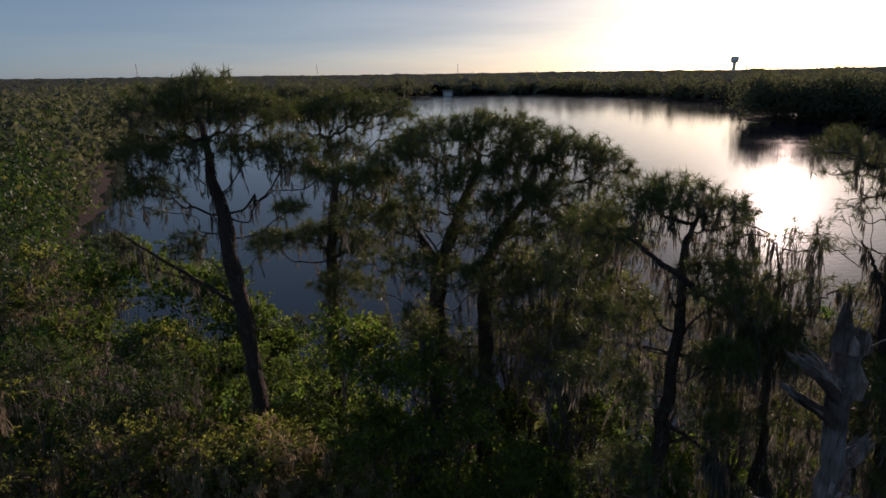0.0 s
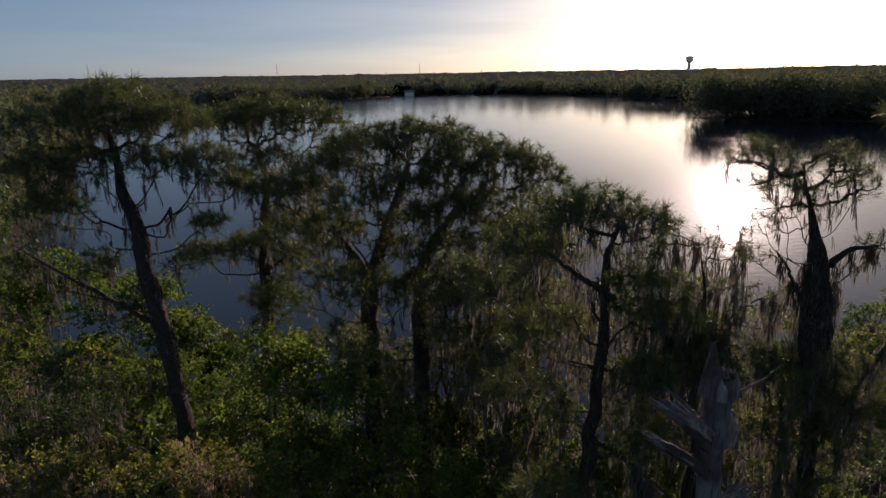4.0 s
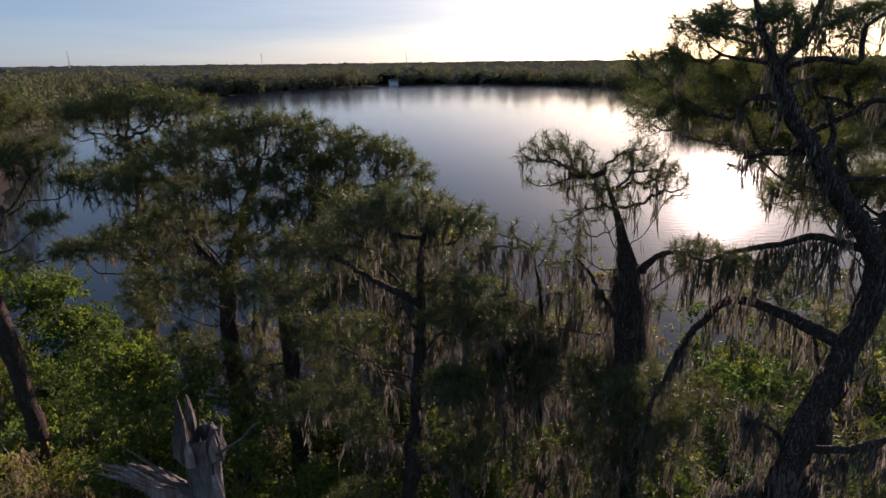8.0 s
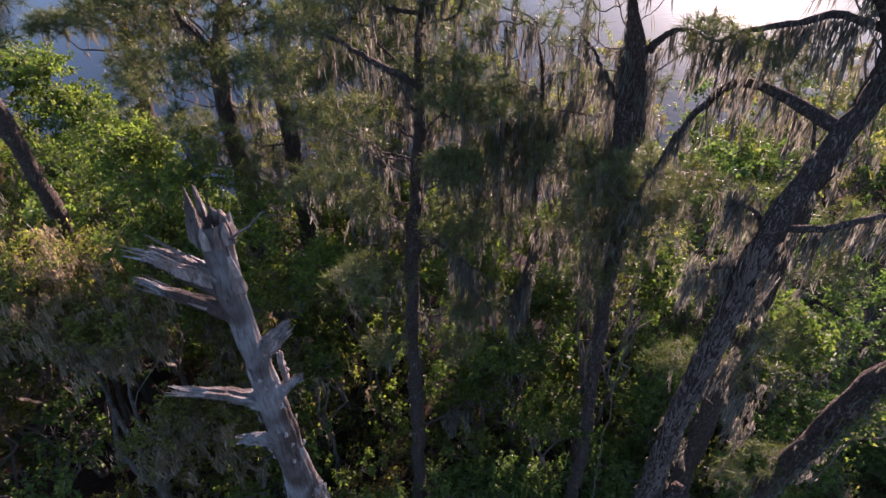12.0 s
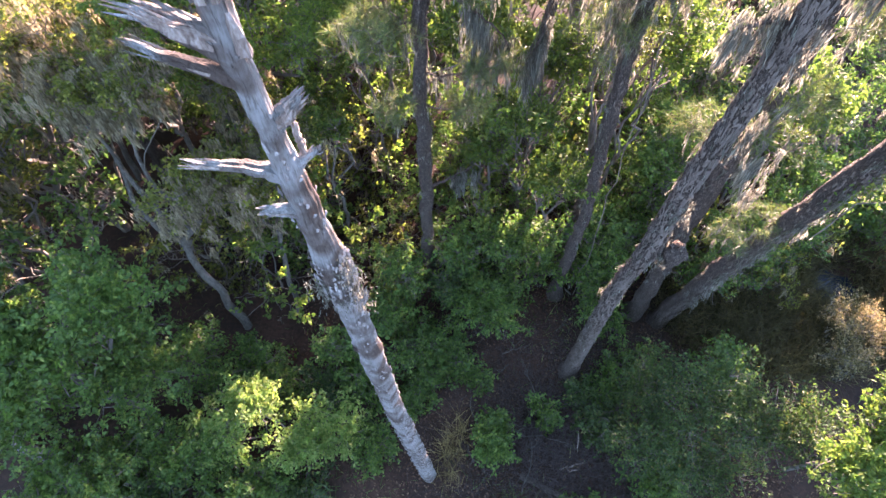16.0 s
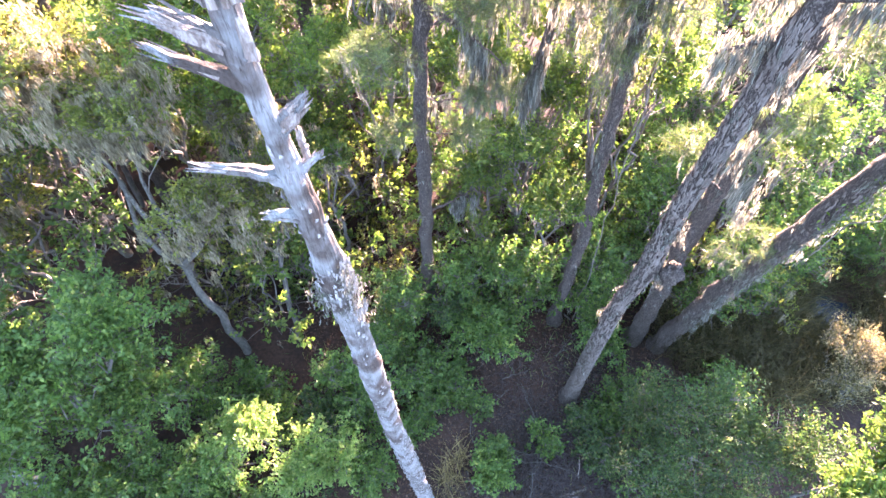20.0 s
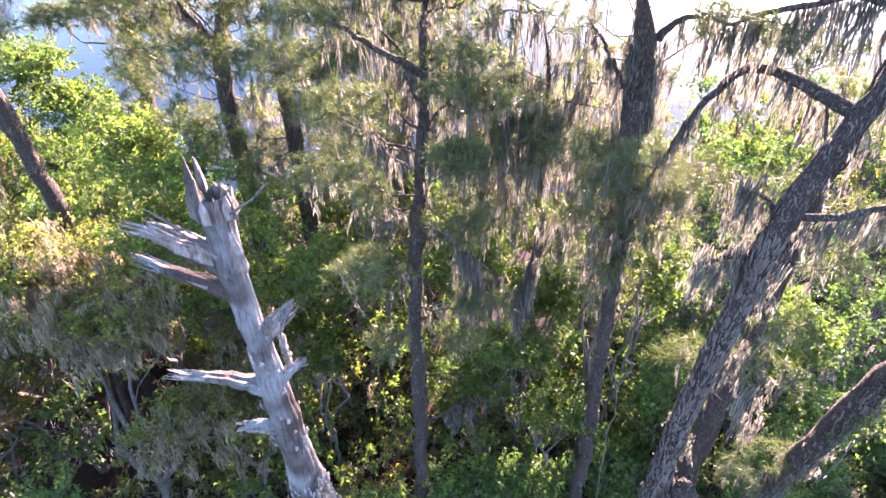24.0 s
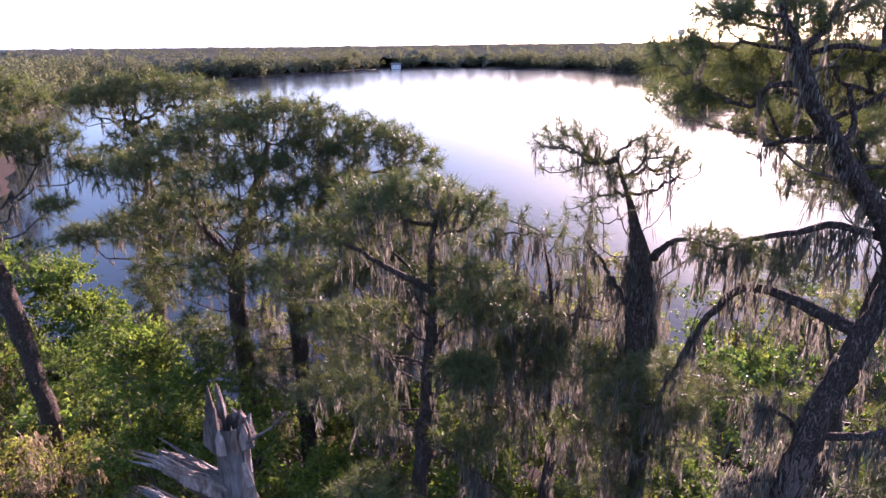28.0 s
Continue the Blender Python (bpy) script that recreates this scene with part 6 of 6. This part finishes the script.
# taller mossy trees between the pines
for k, (x, y, s) in enumerate(((2.2, 18.2, 1.05), (3.7, 16.8, 1.0), (6.6, 15.6, 0.95), (5.2, 19.0, 1.0), (4.6, 17.9, 0.98), (3.0, 19.6, 1.0), (-0.6, 19.4, 1.0), (3.2, 14.4, 0.9), (8.6, 11.6, 0.8))):
    plant(tall_kinds[k % 2], x, y, s * 0.96, 0.8 if k == 6 else 0.95 if k in (0, 5) else 1.12 if y > 16 else 1.03)
for k, (x, y, tall) in enumerate(((0.3, 17.0, 0.76), (2.7, 17.3, 0.82), (9.4, 17.4, 0.9), (9.0, 16.2, 0.86), (9.2, 14.6, 0.84), (5.9, 18.2, 0.92))):
    plant(tall_kinds[k % 2], x, y, 0.96, tall)
thicket(low_kinds, 44, -3, 12, 9.8, 16, 0.95, 0.65, 0.95, open_to_sun)
thicket(low_kinds, 34, 3.5, 14, 11.5, 19, 0.7, 0.5, 0.8, open_to_sun)
thicket(low_kinds[1:2], 20, 0, 9, 10.5, 18, 0.9, 0.9, 1.25, open_to_sun)
thicket(low_kinds, 13, -3.0, 14, 19.5, 24.5, 1.3, 0.6, 0.85, open_to_sun)
for x, y, s in ((0.6, 18.7, 1.1), (1.7, 19.5, 1.2), (0.0, 20.2, 1.2), (2.5, 20.6, 1.2), (-0.9, 18.4, 1.1), (18.5, 24.0, 1.1), (17.4, 22.8, 1.1), (16.4, 21.6, 1.1), (20.2, 22.0, 1.1), (5.4, 14.9, 0.8), (14.3, 8.8, 0.6), (14.9, 9.9, 0.7), (13.4, 8.6, 0.5)):
    plant(low_kinds[int(x * 10) % 3], x, y, s)
for x, y, s in ((-5.0, 20.5, 1.1), (-6.5, 21.5, 1.2), (-8.2, 20.6, 1.15), (-4.0, 22.0, 1.1), (-10.0, 20.6, 1.2), (-7.2, 19.6, 1.1), (-3.6, 20.4, 1.05), (-12.5, 20.6, 1.2), (-14.6, 21.2, 1.25), (-16.0, 23.2, 1.3), (-9.2, 22.6, 1.2), (-5.6, 19.0, 1.05), (-4.6, 18.4, 1.0), (-6.4, 17.6, 1.0), (-2.6, 22.4, 1.0)):
    plant(low_kinds[1 if int(x * 10) % 3 else 0], x, y, s)
for x, y in ((16.67, 12.84), (17.95, 12.73), (18.02, 11.14), (15.43, 12.03), (19.36, 13.33), (16.79, 11.24)):
    plant(low_kinds[0], x, y, 0.6)
for x, y in ((19.68, 17.92), (19.99, 16.15), (21.12, 17.79), (18.75, 14.64), (17.59, 14.23), (17.4, 16.38)):
    plant(low_kinds[1 if x > 20 else 0], x, y, 0.95)
for x, y in ((5.17, 15.6), (5.6, 14.0), (6.5, 14.7), (4.8, 13.4), (5.9, 13.1), (5.7, 16.9)):
    plant(low_kinds[int(x * 10) % 2], x, y, 0.62)
for x, y in ((2.4, 9.2), (2.9, 10.1), (3.3, 11.0), (3.9, 12.0), (4.5, 13.0), (3.0, 8.6), (3.7, 10.4), (2.1, 10.2), (4.3, 11.4), (5.1, 13.8), (3.1, 12.3), (5.6, 14.8), (4.6, 14.2), (1.7, 9.0)):
    plant(low_kinds[int(y * 10) % 3], x, y, 0.5)
for x, y, s in ((16.3, 11.7, 0.85), (15.4, 10.9, 0.8), (13.6, 12.0, 0.95), (12.6, 13.4, 0.9), (14.9, 14.2, 1.0), (13.4, 15.3, 1.05), (15.9, 16.2, 1.05)):
    plant(near_kinds[1 + int(x * 10) % 2], x, y, s)
thicket(low_kinds, 40, -6, 14, 16, 25, 1.1, 0.75, 1.05, lambda x, y: off_mound(x, y) and open_to_sun(x, y))
thicket(near_kinds, 34, -20, -5.0, 8.0, 26, 1.6, 1.0, 1.4, off_mound)
thicket(near_kinds, 14, -22, -13, 14, 30, 1.8, 1.2, 1.6, off_mound)
thicket([None], 26, -34, -20, 14, 40, 1.8, 1.0, 1.4, off_mound)
thicket(low_kinds, 30, -24, -6, 9, 29, 1.5, 0.95, 1.4, off_mound)
thicket(near_kinds, 24, 11.5, 28, 13, 27, 1.9, 0.95, 1.15, lambda x, y: dry(x, y) and abs((x - 15.2) * 0.87 - (y - 6.7) * 0.49) > 2.4)
thicket([None], 26, -40, -15, 14, 60, 2.8, 1.5, 2.0, dry)
thicket([None], 30, -90, -30, 40, 150, 4.0, 1.7, 2.2, dry)
thicket([None], 26, -50, -22, 34, 72, 2.2, 1.3, 1.7, dry)
thicket([None], 18, -58, -34, 52, 92, 2.0, 1.5, 2.0, dry)
thicket(near_kinds, 14, -24, -11, 12, 30, 1.6, 1.0, 1.3, off_mound)
thicket(low_kinds, 30, 20, 36, 17, 32, 1.5, 0.9, 1.3, dry)
stand = np.array(far_stand)
tagged(new("shore_woods", clump_trees(np.column_stack([stand[:, :2], np.full(len(stand), 0.3)]), stand[:, 2] * 0.95, stand[:, 2] * 0.32, 420, 0.34).mesh("shore_woods", OAK_LEAF)), "dense green wood along the curving near shore", "woods", kind="stuff")
for k in near_kinds + low_kinds + tall_kinds:
    k.matrix_basis = pose(rng.uniform(-14, 14), rng.uniform(-26, -12), 0.3)

# ---- forest floor ----


def fallen_log(x, y, yaw, length, r, label, mat=ROT_WOOD):
    top = tagged(new("fallen_log"), label, "log", "fallen logs")
    top.location = (x, y, 0.38 + r * 0.6)
    top.rotation_euler = (0, 0, radians(yaw))
    h = Heap()
    p = curve_between((-length / 2, 0, 0), (length / 2, 0, 0.1), 14, 0.01, 0.02)[0]
    tubes(h, p, np.linspace(r, r * 0.7, 14) * rng.uniform(0.9, 1.1, 14), 10, 0.08)
    part("trunk", h.mesh("trunk", mat, True), top)
    for s in (-0.2, 0.25):
        h = Heap()
        tubes(h, curve_between((s * length, 0, 0), (s * length + 0.3, rng.normal() * 0.4, 0.35), 5, 0, 0.1)[0], np.linspace(r * 0.4, 0.015, 5), 6, 0.1)
        part("stub", h.mesh("stub", mat, True), top)


fallen_log(-6.9, 5.3, -27, 4.4, 0.17, "grey weathered fallen trunk on the litter", DEAD_WOOD)
fallen_log(6.8, 3.24, -31, 2.1, 0.085, "half-rotten fallen branch on the litter", BARK)
fallen_log(7.2, 3.9, 10, 0.9, 0.04, "short brown broken branch on the litter")

for k in range(16):
    sx, sy = rng.uniform(4.5, 9.5), rng.uniform(3.2, 8.2)
    st = tagged(new("stick"), "thin grey dead branch lying on the litter", "stick", "dead sticks")
    st.location = (sx, sy, 0.46)
    a, ln = rng.uniform(0, 6.28), rng.uniform(0.5, 1.9)
    h = Heap()
    e = np.array([math.cos(a) * ln, math.sin(a) * ln, rng.uniform(0.0, 0.3)])
    main = curve_between((0, 0, 0), e, 8, 0.02, 0.06)
    tubes(h, main, np.linspace(0.014, 0.005, 8)[None], 5)
    side = curve_between(sample_path(main[0], 4, 0.3, 0.9), main[0][-1] * rng.uniform(0.7, 1.1, (4, 1)) + rng.normal(size=(4, 3)) * 0.2 + [0, 0, 0.1], 5, 0, 0.1)
    tubes(h, side, np.linspace(0.007, 0.003, 5)[None].repeat(4, 0), 4)
    part("branch", h.mesh("branch", OAK_BARK, True), st)


def blades(heap, at, length, width):
    m = len(at)
    lean = rng.normal(size=(m, 3)) * 0.5
    lean[:, 2] = 1
    d = unit(lean)
    ln = length * rng.uniform(0.5, 1.2, (m, 1))
    side = unit(np.cross(d, rng.normal(size=(m, 3)))) * width
    mid = at + d * ln * 0.6
    tip = at + d * ln + np.stack([d[:, 0], d[:, 1], -0.4 * np.ones(m)], 1) * ln * 0.35
    v = np.stack([at - side, at + side, mid + side * 0.7, mid - side * 0.7, tip], 1).reshape(-1, 3)
    i = np.arange(m)[:, None] * 5
    heap.add(v, i + [0, 1, 2, 3], i + [3, 2, 4])


def on_ground(x, y, lift=0.0):
    return np.stack([x, y, ground_height(x, y) + lift], 1)


for gx0, gy0, n, ln, mat, label in ((4.05, 4.55, 160, 0.75, DRY_GRASS, "clump of tall dry straw-coloured grass"), (4.4, 5.0, 110, 0.8, DRY_GRASS, "clump of bent dry grass stalks"), (4.0, 3.9, 90, 0.5, DRY_GRASS, "clump of tall dry straw-coloured grass"), (5.6, 3.2, 80, 0.5, GRASS, "clump of coarse green grass")):
    h = Heap()
    blades(h, on_ground(gx0 + rng.normal(size=n) * 0.14, gy0 + rng.normal(size=n) * 0.14), ln, 0.006)
    tagged(new("grass_clump", h.mesh("grass_clump", mat)), label, "grass", "grass clumps", kind="stuff")

h = Heap()
n = 26000
fx, fy = rng.uniform(-10, 20, n), rng.uniform(-3, 14, n)
keep = wavy(fx, fy, 0.9, 4.0) + rng.normal(size=n) * 0.4 > 0.15
blades(h, on_ground(fx[keep], fy[keep]), 0.34, 0.008)
tagged(new("ground_cover", h.mesh("ground_cover", GRASS)), "patchy low grass and sprouts on the forest floor", "grass", kind="stuff")
h = Heap()
n = 27000
fx, fy = rng.uniform(0, 14, n), rng.uniform(1, 10.5, n)
leaves(h, on_ground(fx, fy, 0.025), 0.075, 1.6, 0.3)
tagged(new("leaf_litter", h.mesh("leaf_litter", LITTER_LEAF)), "loose brown fallen leaves", "leaf litter", kind="stuff")
h = Heap()
n = 11000
ra, rr_ = rng.uniform(0, 6.28, n), rng.random(n) ** 0.6
fx, fy = 14.6 + 3.9 * rr_ * np.cos(ra), 8.1 + 2.5 * rr_ * np.sin(ra)
keep = np.hypot((fx - 16.55) / 0.85, (fy - 8.65) / 0.72) > 0.92
blades(h, on_ground(fx[keep], fy[keep]), 1.15, 0.011)
tagged(new("reed_bed", h.mesh("reed_bed", REED)), "dull olive-brown reeds beside a pool", "reeds", kind="stuff")
h = Heap()
n = 8500
fx, fy = 7.6 + rng.normal(size=n) * 1.7, 4.2 + rng.normal(size=n) * 1.8
a = on_ground(fx, fy, 0.04)
b = a + np.stack([rng.normal(size=n) * 0.26, rng.normal(size=n) * 0.26, rng.uniform(0.02, 0.42, n)], 1)
tubes(h, curve_between(a, b, 4, 0.05, 0.15), np.linspace(0.0055, 0.002, 4)[None].repeat(n, 0), 3)
tagged(new("brushwood", h.mesh("brushwood", BRUSH)), "tangle of thin dead twigs on the ground", "twigs", kind="stuff")

# a hanging vine beside the half-dead pine, and vine leaves on the leaning one
vine = tagged(new("hanging_vine"), "thin bare vine hanging straight down from a pine", "vine")
vine.location = (8.25, 8.9, 0.4)
h = Heap()
tubes(h, curve_between((0, 0, 0), (-0.15, 0.2, 11.0), 16, 0, 0.008)[0], np.full(16, 0.012), 5)
part("stem", h.mesh("stem", TWIG, True), vine)
ivy = tagged(new("climbing_vine"), "green leafy vine climbing a leaning pine", "vine")
ivy.location = (10.8, 6.3, 10.0)
h = Heap()
c = np.linspace(0, 1, 900)[:, None] * np.array([0.4, -0.6, 3.4]) + rng.normal(size=(900, 3)) * np.array([0.13, 0.13, 0.2]) + [-0.03, 0, -1.0]
leaves(h, c, 0.085, 0.4)
part("leaves", h.mesh("leaves", MAPLE_LEAF), ivy)
h = Heap()
tubes(h, curve_between((-0.05, -0.02, -2.0), (0.35, -0.55, 2.4), 12, 0, 0.03)[0], np.full(12, 0.012), 5)
part("stem", h.mesh("stem", TWIG, True), ivy)
